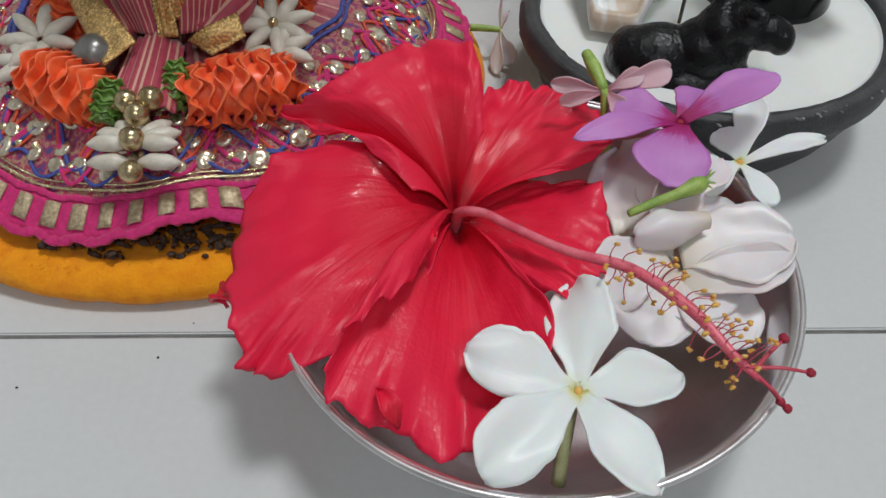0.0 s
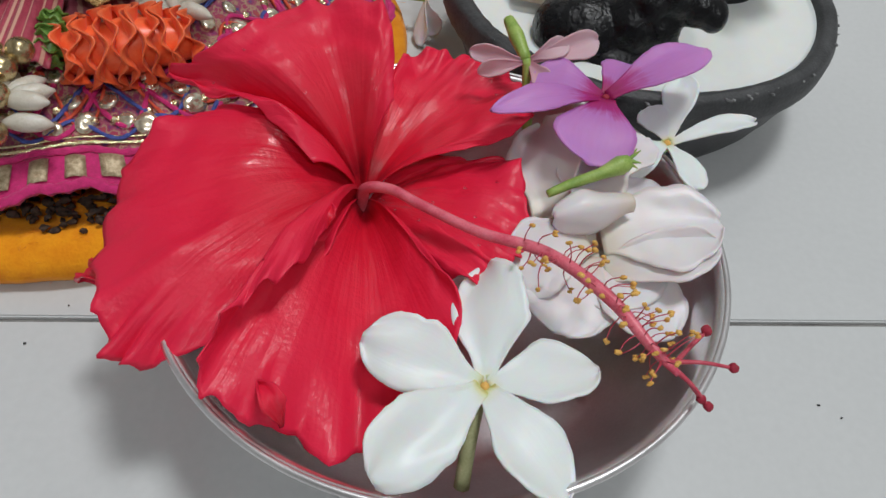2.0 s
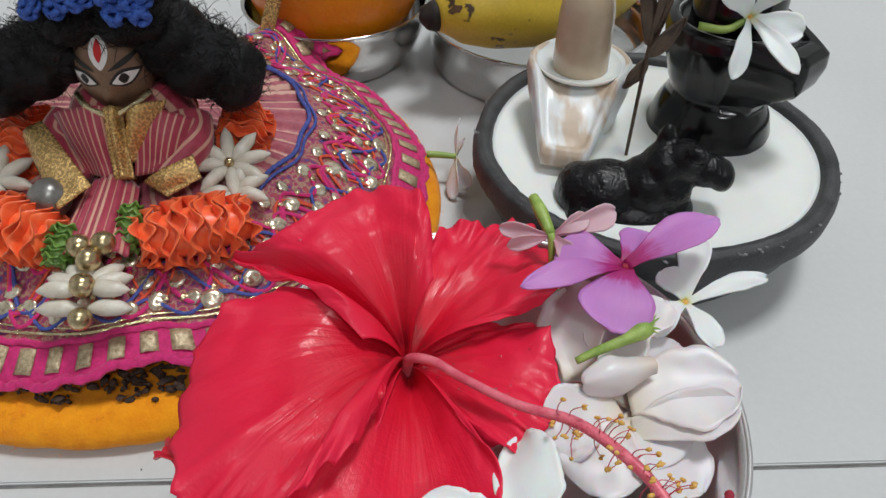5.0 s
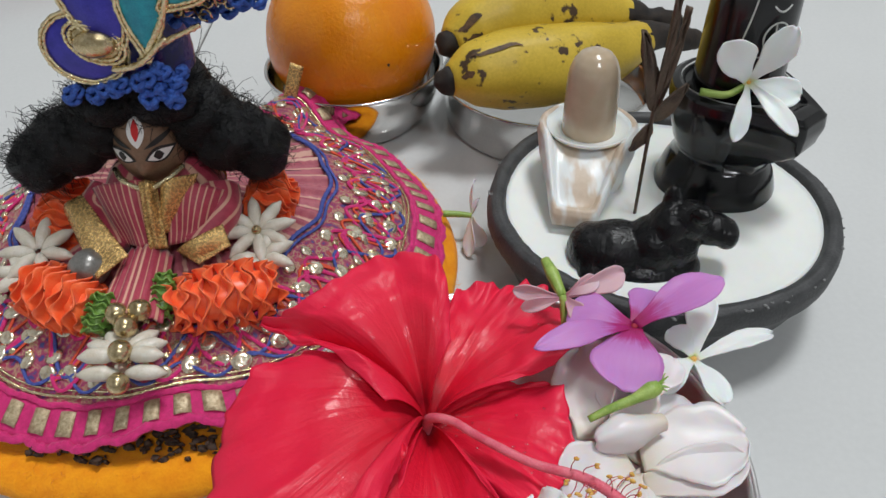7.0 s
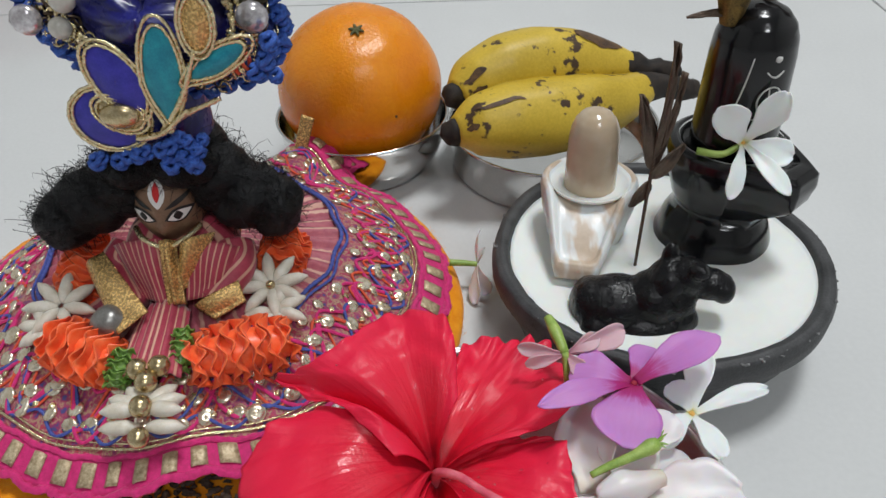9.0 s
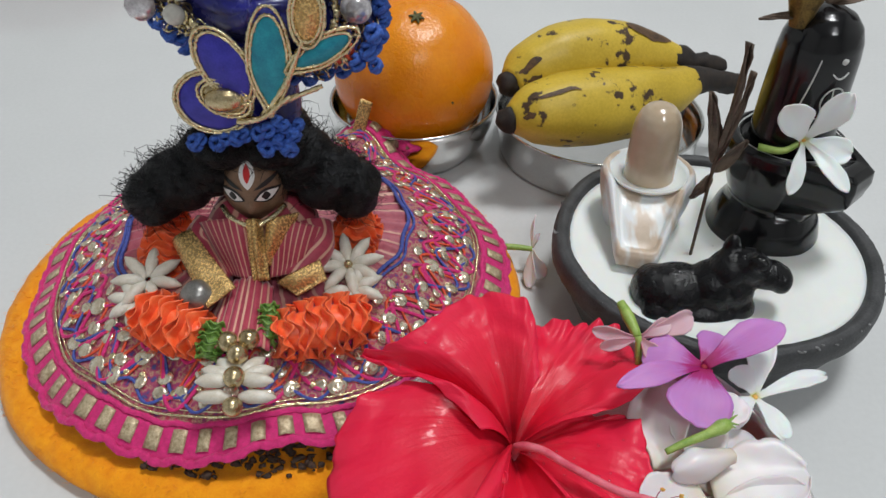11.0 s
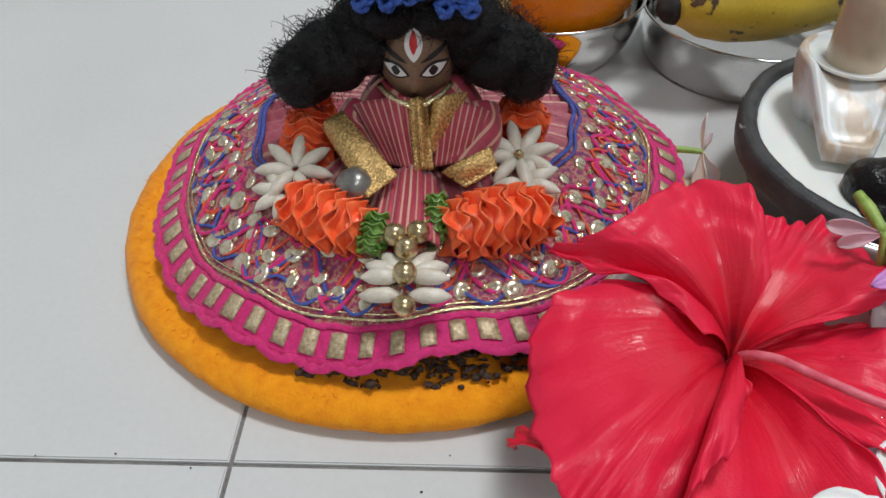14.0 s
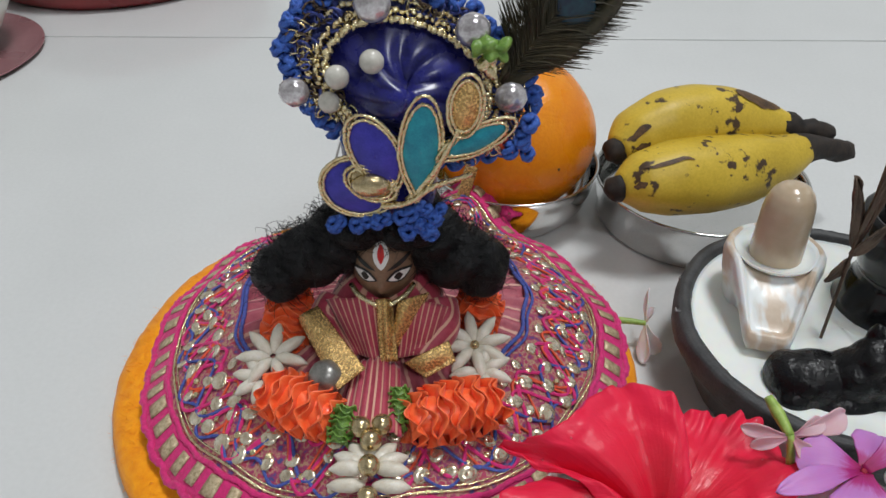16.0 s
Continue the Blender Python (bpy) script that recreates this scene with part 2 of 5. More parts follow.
M["maroon"] = material("maroon_lacquer", (0.17, 0.012, 0.014), (0.26, 0.025, 0.025), 0.3, 0, 20, 300, 0.05)
M["dusky"] = material("dusky_pink", (0.24, 0.11, 0.12), (0.30, 0.15, 0.16), 0.3, 0, 20, 300, 0.03)
M["ceramic"] = material("white_ceramic", (0.66, 0.68, 0.62), (0.74, 0.76, 0.70), 0.25, 0, 20, 300, 0.03)


def striped_cloth(name, base, base_b, stripe, bands):
    """Cloth with shiny woven stripes across its UV y."""
    m = material(name, base, base_b, 0.5, 0, 500, 3200, 0.5, 0.0005, sheen=0.3)
    nt = m.node_tree
    p = nt.nodes["Principled BSDF"]
    tc = nt.nodes.new("ShaderNodeTexCoord")
    w = nt.nodes.new("ShaderNodeTexWave")
    w.bands_direction = "Y"
    w.inputs["Scale"].default_value, w.inputs["Distortion"].default_value = bands, 0.6
    nt.links.new(tc.outputs["UV"], w.inputs["Vector"])
    r = ramp_node(nt, w.outputs[0], [(0.80, (0, 0, 0)), (0.92, (1, 1, 1))])
    old = p.inputs["Base Color"].links[0].from_socket
    mx = nt.nodes.new("ShaderNodeMix")
    mx.data_type = "RGBA"
    nt.links.new(r.outputs[0], mx.inputs["Factor"])
    nt.links.new(old, mx.inputs[6])
    mx.inputs[7].default_value = (*stripe, 1)
    nt.links.new(mx.outputs[2], p.inputs["Base Color"])
    return m


M["stripe"] = striped_cloth("red_striped_silk", (0.34, 0.020, 0.055), (0.46, 0.045, 0.085), (0.66, 0.36, 0.26), 2.6)
M["gauze"] = striped_cloth("rose_gauze", (0.32, 0.045, 0.085), (0.46, 0.11, 0.14), (0.66, 0.38, 0.30), 16)


def skirt_cloth():
    """Printed cloth: magenta, violet, tan and gold flecks, finely mixed."""
    m = material("printed_skirt_cloth", (0.30, 0.03, 0.12), (0.46, 0.20, 0.18), 0.55, 0, 420, 2600, 0.8, 0.0006, sheen=0.2)
    nt = m.node_tree
    p = nt.nodes["Principled BSDF"]
    n = noise_node(nt, 460, 3.0)
    r = ramp_node(nt, n.outputs[0], [(0.32, (0.06, 0.05, 0.20)), (0.40, (0.30, 0.015, 0.10)), (0.48, (0.36, 0.07, 0.12)), (0.54, (0.44, 0.30, 0.17)), (0.60, (0.38, 0.02, 0.11)), (0.70, (0.44, 0.06, 0.03))])
    nt.links.new(r.outputs[0], p.inputs["Base Color"])
    return m


M["skirt"] = skirt_cloth()


def banana_peel():
    m = material("ripe_banana_peel", (0.50, 0.34, 0.025), (0.68, 0.48, 0.05), 0.45, 0, 45, 900, 0.12, 0.0004)
    nt = m.node_tree
    p = nt.nodes["Principled BSDF"]
    old = p.inputs["Base Color"].links[0].from_socket
    n = noise_node(nt, 230, 5.0)
    n2 = noise_node(nt, 70, 2.0)
    mul = nt.nodes.new("ShaderNodeMath")
    mul.operation = "MULTIPLY"
    nt.links.new(n.outputs[0], mul.inputs[0])
    nt.links.new(n2.outputs[0], mul.inputs[1])
    r = ramp_node(nt, mul.outputs[0], [(0.320, (0, 0, 0)), (0.36, (1, 1, 1))])
    mx = nt.nodes.new("ShaderNodeMix")
    mx.data_type = "RGBA"
    nt.links.new(r.outputs[0], mx.inputs["Factor"])
    nt.links.new(old, mx.inputs[6])
    mx.inputs[7].default_value = (0.06, 0.032, 0.015, 1)
    nt.links.new(mx.outputs[2], p.inputs["Base Color"])
    return m


M["banana"] = banana_peel()


def milky_beige():
    """Beige stone with milk run down it in streaks."""
    m = material("milk_run_beige_stone", (0.56, 0.44, 0.33), (0.66, 0.54, 0.43), 0.36, 0, 90, 700, 0.05, 0.0003, coat=0.08, sss=0.2)
    nt = m.node_tree
    p = nt.nodes["Principled BSDF"]
    old = p.inputs["Base Color"].links[0].from_socket
    n = noise_node(nt, 1.0, 3.0, "Object", (150, 60, 45))
    r = ramp_node(nt, n.outputs[0], [(0.45, (0, 0, 0)), (0.56, (1, 1, 1))])
    mx = nt.nodes.new("ShaderNodeMix")
    mx.data_type = "RGBA"
    nt.links.new(r.outputs[0], mx.inputs["Factor"])
    nt.links.new(old, mx.inputs[6])
    mx.inputs[7].default_value = (0.80, 0.82, 0.82, 1)
    nt.links.new(mx.outputs[2], p.inputs["Base Color"])
    return m


M["milky"] = milky_beige()


# ---- mesh helpers ----
def V(*a):
    return Vector(a)


def surf(bm, f, nu, nv, mi=0, closed=False):
    """A grid of f(u, v), with UVs. closed: v runs round."""
    uv = bm.loops.layers.uv.verify()
    grid = [[bm.verts.new(f(i / nu, j / nv)) for j in range(nv if closed else nv + 1)] for i in range(nu + 1)]
    for i in range(nu):
        for j in range(nv):
            k = (j + 1) % nv if closed else j + 1
            try:
                fc = bm.faces.new((grid[i][j], grid[i + 1][j], grid[i + 1][k], grid[i][k]))
            except ValueError:
                continue
            fc.material_index, fc.smooth = mi, True
            for lp, (a, b) in zip(fc.loops, ((i, j), (i + 1, j), (i + 1, j + 1), (i, j + 1))):
                lp[uv].uv = (a / nu, b / nv)
    return grid


def spline(pts, n):
    """n + 1 points on a smooth curve through pts."""
    p = [Vector(q) for q in pts]
    p = [2 * p[0] - p[1]] + p + [2 * p[-1] - p[-2]]
    out = []
    for k in range(n + 1):
        s = k / n * (len(p) - 3)
        i = min(int(s), len(p) - 4)
        t = s - i
        a, b, c, d = p[i:i + 4]
        out.append(0.5 * (2 * b + (c - a) * t + (2 * a - 5 * b + 4 * c - d) * t * t + (3 * b - a - 3 * c + d) * t ** 3))
    return out


def tube(bm, pts, radii, n=16, sides=8, mi=0, caps=True):
    """A round rod along a curve; radii are spread evenly over it."""
    c = spline(pts, n) if len(pts) > 2 else [Vector(pts[0]).lerp(Vector(pts[1]), i / n) for i in range(n + 1)]
    up = Vector((0.13, 0.21, 1)).normalized()
    rings = []
    for i, q in enumerate(c):
        d = (c[min(i + 1, n)] - c[max(i - 1, 0)]).normalized()
        s = d.cross(up)
        if s.length < 0.05:
            s = d.cross(Vector((1, 0, 0)))
        s.normalize()
        w = s.cross(d)
        f = i / n * (len(radii) - 1)
        k = min(int(f), len(radii) - 2) if len(radii) > 1 else 0
        r = radii[k] + (radii[k + 1] - radii[k]) * (f - k) if len(radii) > 1 else radii[0]
        rings.append((q, s * r, w * r))
    g = surf(bm, lambda u, v: rings[round(u * n)][0] + rings[round(u * n)][1] * math.cos(v * math.tau) + rings[round(u * n)][2] * math.sin(v * math.tau), n, sides, mi, True)
    if caps:
        for ring in (g[0], g[-1]):
            try:
                bm.faces.new(ring).material_index = mi
            except ValueError:
                pass


def lathe(bm, profile, centre, seg=64, mi=0, wob=0.0, seed=0.0, fine=1):
    """Turns (radius, height) pairs about a vertical axis. wob: unevenness in metres."""
    c = Vector(centre)
    pts = []
    for k in range(len(profile) - 1):
        for s in range(fine):
            t = s / fine
            pts.append((profile[k][0] + (profile[k + 1][0] - profile[k][0]) * t, profile[k][1] + (profile[k + 1][1] - profile[k][1]) * t))
    pts.append(profile[-1])
    n = len(pts) - 1

    def f(u, v):
        r, z = pts[round(u * n)]
        a = v * math.tau
        q = c + V(math.cos(a) * r, math.sin(a) * r, z)
        if wob:
            q += V(math.cos(a), math.sin(a), 0.4) * wob * noise.noise(V(math.cos(a) * 2.2 + seed, math.sin(a) * 2.2, z * 60 + seed))
        return q
    surf(bm, f, n, seg, mi, True)


def blob(bm, centre, radii, sub=3, rough=0.0, freq=120.0, mi=0, turn=None, seed=0.0):
    """A rounded lump: an ellipsoid with an uneven skin."""
    made = bmesh.ops.create_icosphere(bm, subdivisions=sub, radius=1.0)["verts"]
    m = Matrix.Translation(centre) @ (turn.to_matrix().to_4x4() if turn else Matrix()) @ Matrix.Diagonal((*radii, 1))
    for v in made:
        q = m @ v.co
        if rough:
            q += (q - Vector(centre)).normalized() * rough * noise.noise(q * freq + V(seed, seed, seed))
        v.co = q
    for fc in {fc for v in made for fc in v.link_faces}:
        fc.material_index, fc.smooth = mi, True


BASE = {}


def thing(name, place, label, category, group="", kind=""):
    """A top-level thing: an Empty at its base."""
    ob = new(name)
    ob.empty_display_size = 0.01
    ob.location = place
    BASE[ob] = Vector(place)
    return tagged(ob, label, category, group, kind)


def part(name, bm, mat, parent=None, label="", solid=0.0, offset=0.0, bevel=0.0, sub=0):
    """Links a bmesh as one mesh object, under a thing or a part."""
    me = bpy.data.meshes.new(name)
    bmesh.ops.recalc_face_normals(bm, faces=bm.faces)
    bm.to_mesh(me)
    bm.free()
    for one in (mat if isinstance(mat, (list, tuple)) else [mat]):
        me.materials.append(one)
    for poly in me.polygons:
        poly.use_smooth = True
    ob = new(name, me)
    if parent:
        ob.parent = parent
        if parent in BASE:
            ob.matrix_parent_inverse = Matrix.Translation(-BASE[parent])
    if solid:
        md = ob.modifiers.new("thickness", "SOLIDIFY")
        md.thickness, md.offset = solid, offset
    if bevel:
        md = ob.modifiers.new("edges", "BEVEL")
        md.width, md.segments = bevel, 2
    if sub:
        md = ob.modifiers.new("round", "SUBSURF")
        md.levels = md.render_levels = sub
    return tagged(ob, label)


def bm_new():
    return bmesh.new()


def box(bm, lo, hi, mi=0):
    made = bmesh.ops.create_cube(bm, size=1.0)["verts"]
    lo, hi = Vector(lo), Vector(hi)
    for v in made:
        v.co = Vector([(lo[k] + hi[k]) / 2 + v.co[k] * (hi[k] - lo[k]) for k in range(3)])
    for fc in {fc for v in made for fc in v.link_faces}:
        fc.material_index = mi


# ---- the room ----
def flat_smooth_off(ob):
    for poly in ob.data.polygons:
        poly.use_smooth = False
    return ob


TILE, GROUT_X, GROUT_Y = 0.4061, -0.1156, 0.1096


def build_room():
    x0, x1, y0, y1, top = GROUT_X - 4 * TILE, GROUT_X + 5 * TILE, GROUT_Y - 7 * TILE, GROUT_Y + 4 * TILE, 2.6
    bm = bm_new()
    box(bm, (x0, y0, -0.05), (x1, y1, -0.0012))
    floor = flat_smooth_off(part("floor", bm, M["grout"]))
    tagged(floor, "glossy white square floor tiles with thin grey joints", "floor", kind="structure")
    for name, lo, hi in (("wall_north", (x0 - 0.1, y1, -0.05), (x1 + 0.1, y1 + 0.1, top)), ("wall_south", (x0 - 0.1, y0 - 0.1, -0.05), (x1 + 0.1, y0, top)),
                         ("wall_east", (x1, y0, -0.05), (x1 + 0.1, y1, top)), ("wall_west", (x0 - 0.1, y0, -0.05), (x0, y1, top))):
        bm = bm_new()
        box(bm, lo, hi)
        tagged(flat_smooth_off(part(name, bm, M["wall"])), "plain off-white painted wall of the room", "wall", kind="structure")
    bm = bm_new()
    box(bm, (x0 - 0.1, y0 - 0.1, top), (x1 + 0.1, y1 + 0.1, top + 0.1))
    tagged(flat_smooth_off(part("ceiling", bm, M["wall"])), "plain white painted ceiling of the room", "ceiling", kind="structure")
    return floor


floor = build_room()


# ---- the orange mat ----
def build_mat():
    cx, cy, r, h = -0.0786, 0.2087, 0.0916, 0.0095
    mat = thing("round_mat", (cx, cy, 0), "round bright orange felted wool mat on the tiles", "mat")
    bm = bm_new()
    prof = [(0.0, h - 0.001), (r * 0.5, h - 0.001), (r - 0.013, h - 0.001), (r - 0.008, h), (r - 0.004, h - 0.001), (r - 0.0012, h - 0.003), (r, h * 0.45), (r - 0.0008, 0.0018), (r - 0.003, 0.0), (r * 0.6, 0.0), (0.0, 0.0)]
    lathe(bm, prof, (cx, cy, 0), 220, 0, 0.0011, 3.0, 2)
    for v in bm.verts:
        v.co.z = max(0.0, v.co.z + (0.0009 * noise.noise(v.co * 160) if v.co.z > 0.001 else 0))
    part("felt_body", bm, M["felt"], mat)
    rnd = random.Random(5)
    bm = bm_new()
    for k in range(2600):
        a = rnd.uniform(0, math.tau)
        q = rnd.uniform(-0.0002, 0.010)
        z = h - 0.0004 if q > 0.004 else rnd.uniform(0.001, h - 0.002)
        p = V(cx + math.cos(a) * (r - q), cy + math.sin(a) * (r - q), z)
        d = V(math.cos(a) * rnd.uniform(0.1, 1) + rnd.gauss(0, 0.5), math.sin(a) * rnd.uniform(0.1, 1) + rnd.gauss(0, 0.5), rnd.uniform(0.0, 0.7) if z > 0.003 else 0.4).normalized() * rnd.uniform(0.0008, 0.0022)
        tube(bm, [p, p + d * 0.6, p + d + V(0, 0, -0.0002)], [0.00006, 0.00005, 0.00003], 3, 3, caps=False)
    tagged(part("wool_fuzz", bm, M["felt"], mat), kind="stuff")
    return mat


build_mat()


# ---- petals and flowers ----
def petal(base, tip, up, width, arch=0.0, cup=0.0, ruffle=0.0, fat=0.62, seed=0.0, droop=0.0, nu=20, nv=12, notch=0.0, neck=0.16):
    """A leaf-shaped blade from base to tip; fat: where along it is widest; cup: raised sides."""
    base, tip, up = Vector(base), Vector(tip), Vector(up).normalized()
    d = tip - base
    length = d.length
    side = d.cross(up).normalized()
    up = side.cross(d).normalized()

    def f(u, v):
        s = v * 2 - 1
        k = u ** (math.log(0.5) / math.log(fat))
        w = (neck * (1 - u) + math.sin(math.pi * min(k, 1.0)) ** 0.75 * 0.98) * (1.0 if u < 0.97 else 0.5)
        w = max(w, 0.02) * width * 0.5
        q = base + d * (u - notch * u ** 4 * (s * s)) + side * s * w
        q += up * (arch * math.sin(math.pi * u) * length + cup * s * s * w + droop * u * u * length)
        if ruffle:
            q += up * ruffle * length * u * noise.noise(V(u * 2.5 + seed, s * 2.2, seed)) + side * ruffle * 0.5 * length * u * noise.noise(V(seed, u * 3, s))
            q += (side * s + up) * ruffle * 0.12 * length * abs(s) ** 3 * noise.noise(V(u * 11 + seed, s * 2, 0.5))
        return q
    bm = bm_new()
    surf(bm, f, nu, nv)
    return bm


def round_petal(base, tip, up, width, arch=0.1, cup=0.0, twist=0.0, fat=0.62, seed=0.0, neck=0.26, wave=0.06, nu=24, nv=14, roll=0.0):
    """A broad blade with a round end: twist turns it about its length, roll bends its end down, wave buckles it."""
    base, tip, up = Vector(base), Vector(tip), Vector(up).normalized()
    d = tip - base
    length = d.length
    side = d.cross(up).normalized()
    up = side.cross(d).normalized()

    def f(u, v):
        s = v * 2 - 1
        if u < fat:
            k = u / fat
            w = neck + (1 - neck) * k * k * (3 - 2 * k)
        else:
            w = max(0.04, 1 - ((u - fat) / (1 - fat)) ** 2.4) ** 0.5
        w *= width * 0.5 * (1 + 0.14 * noise.noise(V(u * 4 + seed, round(s + 0.01) * 3, seed)) + 0.05 * noise.noise(V(u * 13 + seed, round(s + 0.01) * 5, seed)))
        a = twist * u
        q = base + d * (u + 0.03 * abs(s) ** 2 * u * noise.noise(V(s * 3 + seed, 2, seed))) + (side * math.cos(a) + up * math.sin(a)) * s * w
        q += up * (arch * math.sin(math.pi * min(1, u * 0.9)) * length + cup * (s * s - 0.35) * w - roll * u ** 3 * length)
        q += up * wave * length * u * noise.noise(V(u * 1.7 + seed, s * 1.1, seed)) + side * wave * 0.5 * length * u * noise.noise(V(seed, u * 2, s * 0.6))
        q += up * wave * 0.25 * length * abs(s) ** 2 * noise.noise(V(u * 6 + seed, s * 2, 0.5))
        return q
    bm = bm_new()
    surf(bm, f, nu, nv)
    return bm


def fan_petal(c, tips, seed, rise=0.6, dome=0.0):
    """A broad petal that opens from the throat c to the control points of its outline, frilled at the rim and pleated along its veins."""
    c = Vector(c)
    nu, nv = 48, 120
    rim = spline(tips, nv)

    def f(u, v):
        s = v * 2 - 1
        t = rim[round(v * nv)]
        d = t - c
        long = min(1.0, math.hypot(d.x, d.y) / 0.035)
        edge = 1 - s ** 6
        k = 1 + u ** 4 * long * edge * (0.030 * noise.noise(V(s * 5 + seed, seed, 0)) + 0.034 * noise.noise(V(s * 13 + seed, 3.1, seed)) + 0.022 * noise.noise(V(s * 30 + seed, 1.1, seed)))
        h = 1.22 * u ** rise - 0.22 * u ** 3
        q = V(c.x + d.x * u * k, c.y + d.y * u * k, c.z + d.z * h)
        q.z += dome * math.sin(math.pi * u ** 0.7) * (1 - s * s)
        pleat = math.sin(s * 11 + seed + 0.8 * u) * 0.5 + 1.6 * noise.noise(V(s * 7 + seed, u * 1.6, seed)) + 0.35 * noise.noise(V(s * 24, u * 1.2, seed))
        q.z += 0.00020 * math.sin(math.pi * min(1, u * 1.1)) * (0.35 + u) * pleat
        q.z += long * edge * (u ** 2 * 0.0038 * noise.noise(V(s * 3.0 + seed, u * 2.6, seed)) + u * 0.0012 * noise.noise(V(s * 6.0, u * 7 + seed, seed)) + u ** 7 * 0.0042 * noise.noise(V(s * 11 + seed, u * 2, seed)))
        q += V(noise.noise(q * 210 + V(seed, 0, 0)), noise.noise(q * 210 + V(0, seed, 0)), noise.noise(q * 190)) * 0.00035 * u
        return q
    bm = bm_new()
    surf(bm, f, nu, nv)
    return bm


def build_hibiscus():
    c = (0.0022, 0.1240, 0.0185)
    flower = thing("hibiscus_flower", (0.0025, 0.115, 0.006), "large wet scarlet hibiscus flower lying open in the steel dish", "flower")
    petals = [
        ((0.0140, 0.1330, 0.0285), (0.0280, 0.1300, 0.0310), (0.0340, 0.1250, 0.0330), (0.0350, 0.1070, 0.0340), (0.0292, 0.0975, 0.0345), (0.0225, 0.0935, 0.0325), (0.0120, 0.1050, 0.0300)),
        ((0.0130, 0.1010, 0.0345), (0.0200, 0.0880, 0.0345), (0.0160, 0.0700, 0.0290), (0.0030, 0.0636, 0.0275), (-0.0120, 0.0682, 0.0325), (-0.0213, 0.0730, 0.0360), (-0.0170, 0.0810, 0.0425), (-0.0080, 0.0905, 0.0430), (-0.0030, 0.1020, 0.0390)),
        ((-0.0030, 0.1010, 0.0340), (-0.0140, 0.0870, 0.0310), (-0.0345, 0.0785, 0.0315), (-0.0415, 0.0870, 0.0325), (-0.0435, 0.1215, 0.0345), (-0.0280, 0.1350, 0.0390), (-0.0105, 0.1245, 0.0395)),
        ((0.0075, 0.1340, 0.0395), (0.0106, 0.1570, 0.0370), (0.0228, 0.1600, 0.0348), (0.0345, 0.1550, 0.0352), (0.0374, 0.1330, 0.0398), (0.0230, 0.1250, 0.0375)),
        ((-0.0070, 0.1200, 0.0380), (-0.0200, 0.1305, 0.0455), (-0.0385, 0.1435, 0.0420), (-0.0250, 0.1410, 0.0500), (-0.0085, 0.1560, 0.0500), (0.0065, 0.1490, 0.0535), (0.0085, 0.1315, 0.0445)),
    ]
    RISE = (0.50, 0.42, 0.42, 0.52, 0.54)
    for k, tips in enumerate(petals):
        part("petal", fan_petal((c[0], c[1], c[2] + 0.0005 * k), tips, 1.7 + 2.9 * k, RISE[k], (0.0, 0.0026, 0.0075, 0.0020, 0.0030)[k]), M["red_petal"], flower, solid=0.0003)
    # curled tips at the petals' edges
    for a, b, w in (((-0.0400, 0.0930, 0.0330), (-0.0475, 0.1010, 0.0215), 0.0046), ((-0.0035, 0.1020, 0.0385), (-0.0032, 0.1065, 0.0410), 0.0026), ((-0.0085, 0.0672, 0.0310), (-0.0125, 0.0730, 0.0352), 0.0040)):
        part("curled_petal_edge", petal(a, b, (0.2, -0.3, 1), w, 0.25, 0.5, 0.2, seed=a[0] * 90), M["red_petal"], flower, solid=0.0003)
    line = [(0.0020, 0.1235, 0.0215), (0.0030, 0.1200, 0.0310), (0.0080, 0.1158, 0.0352), (0.0135, 0.1100, 0.0372), (0.0240, 0.1015, 0.0390), (0.0357, 0.0958, 0.0400), (0.0450, 0.0860, 0.0400), (0.0507, 0.0765, 0.0390), (0.0545, 0.0730, 0.0372)]
    bm = bm_new()
    tube(bm, line, [0.0016, 0.0012, 0.00105, 0.0010, 0.0010, 0.00115, 0.0012, 0.0009, 0.0006], 56, 12)
    style = part("staminal_column", bm, M["style"], flower, "long pink staminal column")
    c2 = spline(line, 200)
    rnd = random.Random(11)
    for k in range(5):
        tip = [(0.0600, 0.0697, 0.0327), (0.0630, 0.0730, 0.0390), (0.0613, 0.0815, 0.0375), (0.0588, 0.0706, 0.0335), (0.0597, 0.0790, 0.0405)][k]
        bm = bm_new()
        a = c2[192 - (k % 2) * 6]
        tube(bm, [a, a.lerp(Vector(tip), 0.5) + V(0, 0, 0.0008), tip], [0.0005, 0.00035, 0.0003], 8, 6)
        arm = part("stigma_arm", bm, M["filament"], style)
        bm = bm_new()
        blob(bm, tip, (0.0009, 0.0009, 0.0008), 2, 0.0002, 1500)
        part("stigma_tip", bm, M["stigma"], arm)
    for k in range(64):
        i = int(116 + (k / 64) ** 0.9 * 70)
        a = c2[i]
        d = (c2[i + 2] - c2[i - 2]).normalized()
        w = Vector((rnd.uniform(-1, 1), rnd.uniform(-1, 1), rnd.uniform(-0.7, 1))).normalized()
        w = (w - d * w.dot(d)).normalized()
        ln = rnd.uniform(0.0035, 0.0068)
        tip = a + w * ln + d * rnd.uniform(-0.0005, 0.0025)
        bm = bm_new()
        tube(bm, [a, a + w * ln * 0.55 + d * 0.0002, tip], [0.00016, 0.00011, 0.0001], 5, 4)
        fil = part("stamen", bm, M["filament"], flower)
        bm = bm_new()
        for _ in range(2):
            blob(bm, tip + V(rnd.uniform(-1, 1), rnd.uniform(-1, 1), rnd.uniform(-1, 1)) * 0.0003, (0.00055, 0.0004, 0.0004), 1, 0.0003, 1800, seed=k)
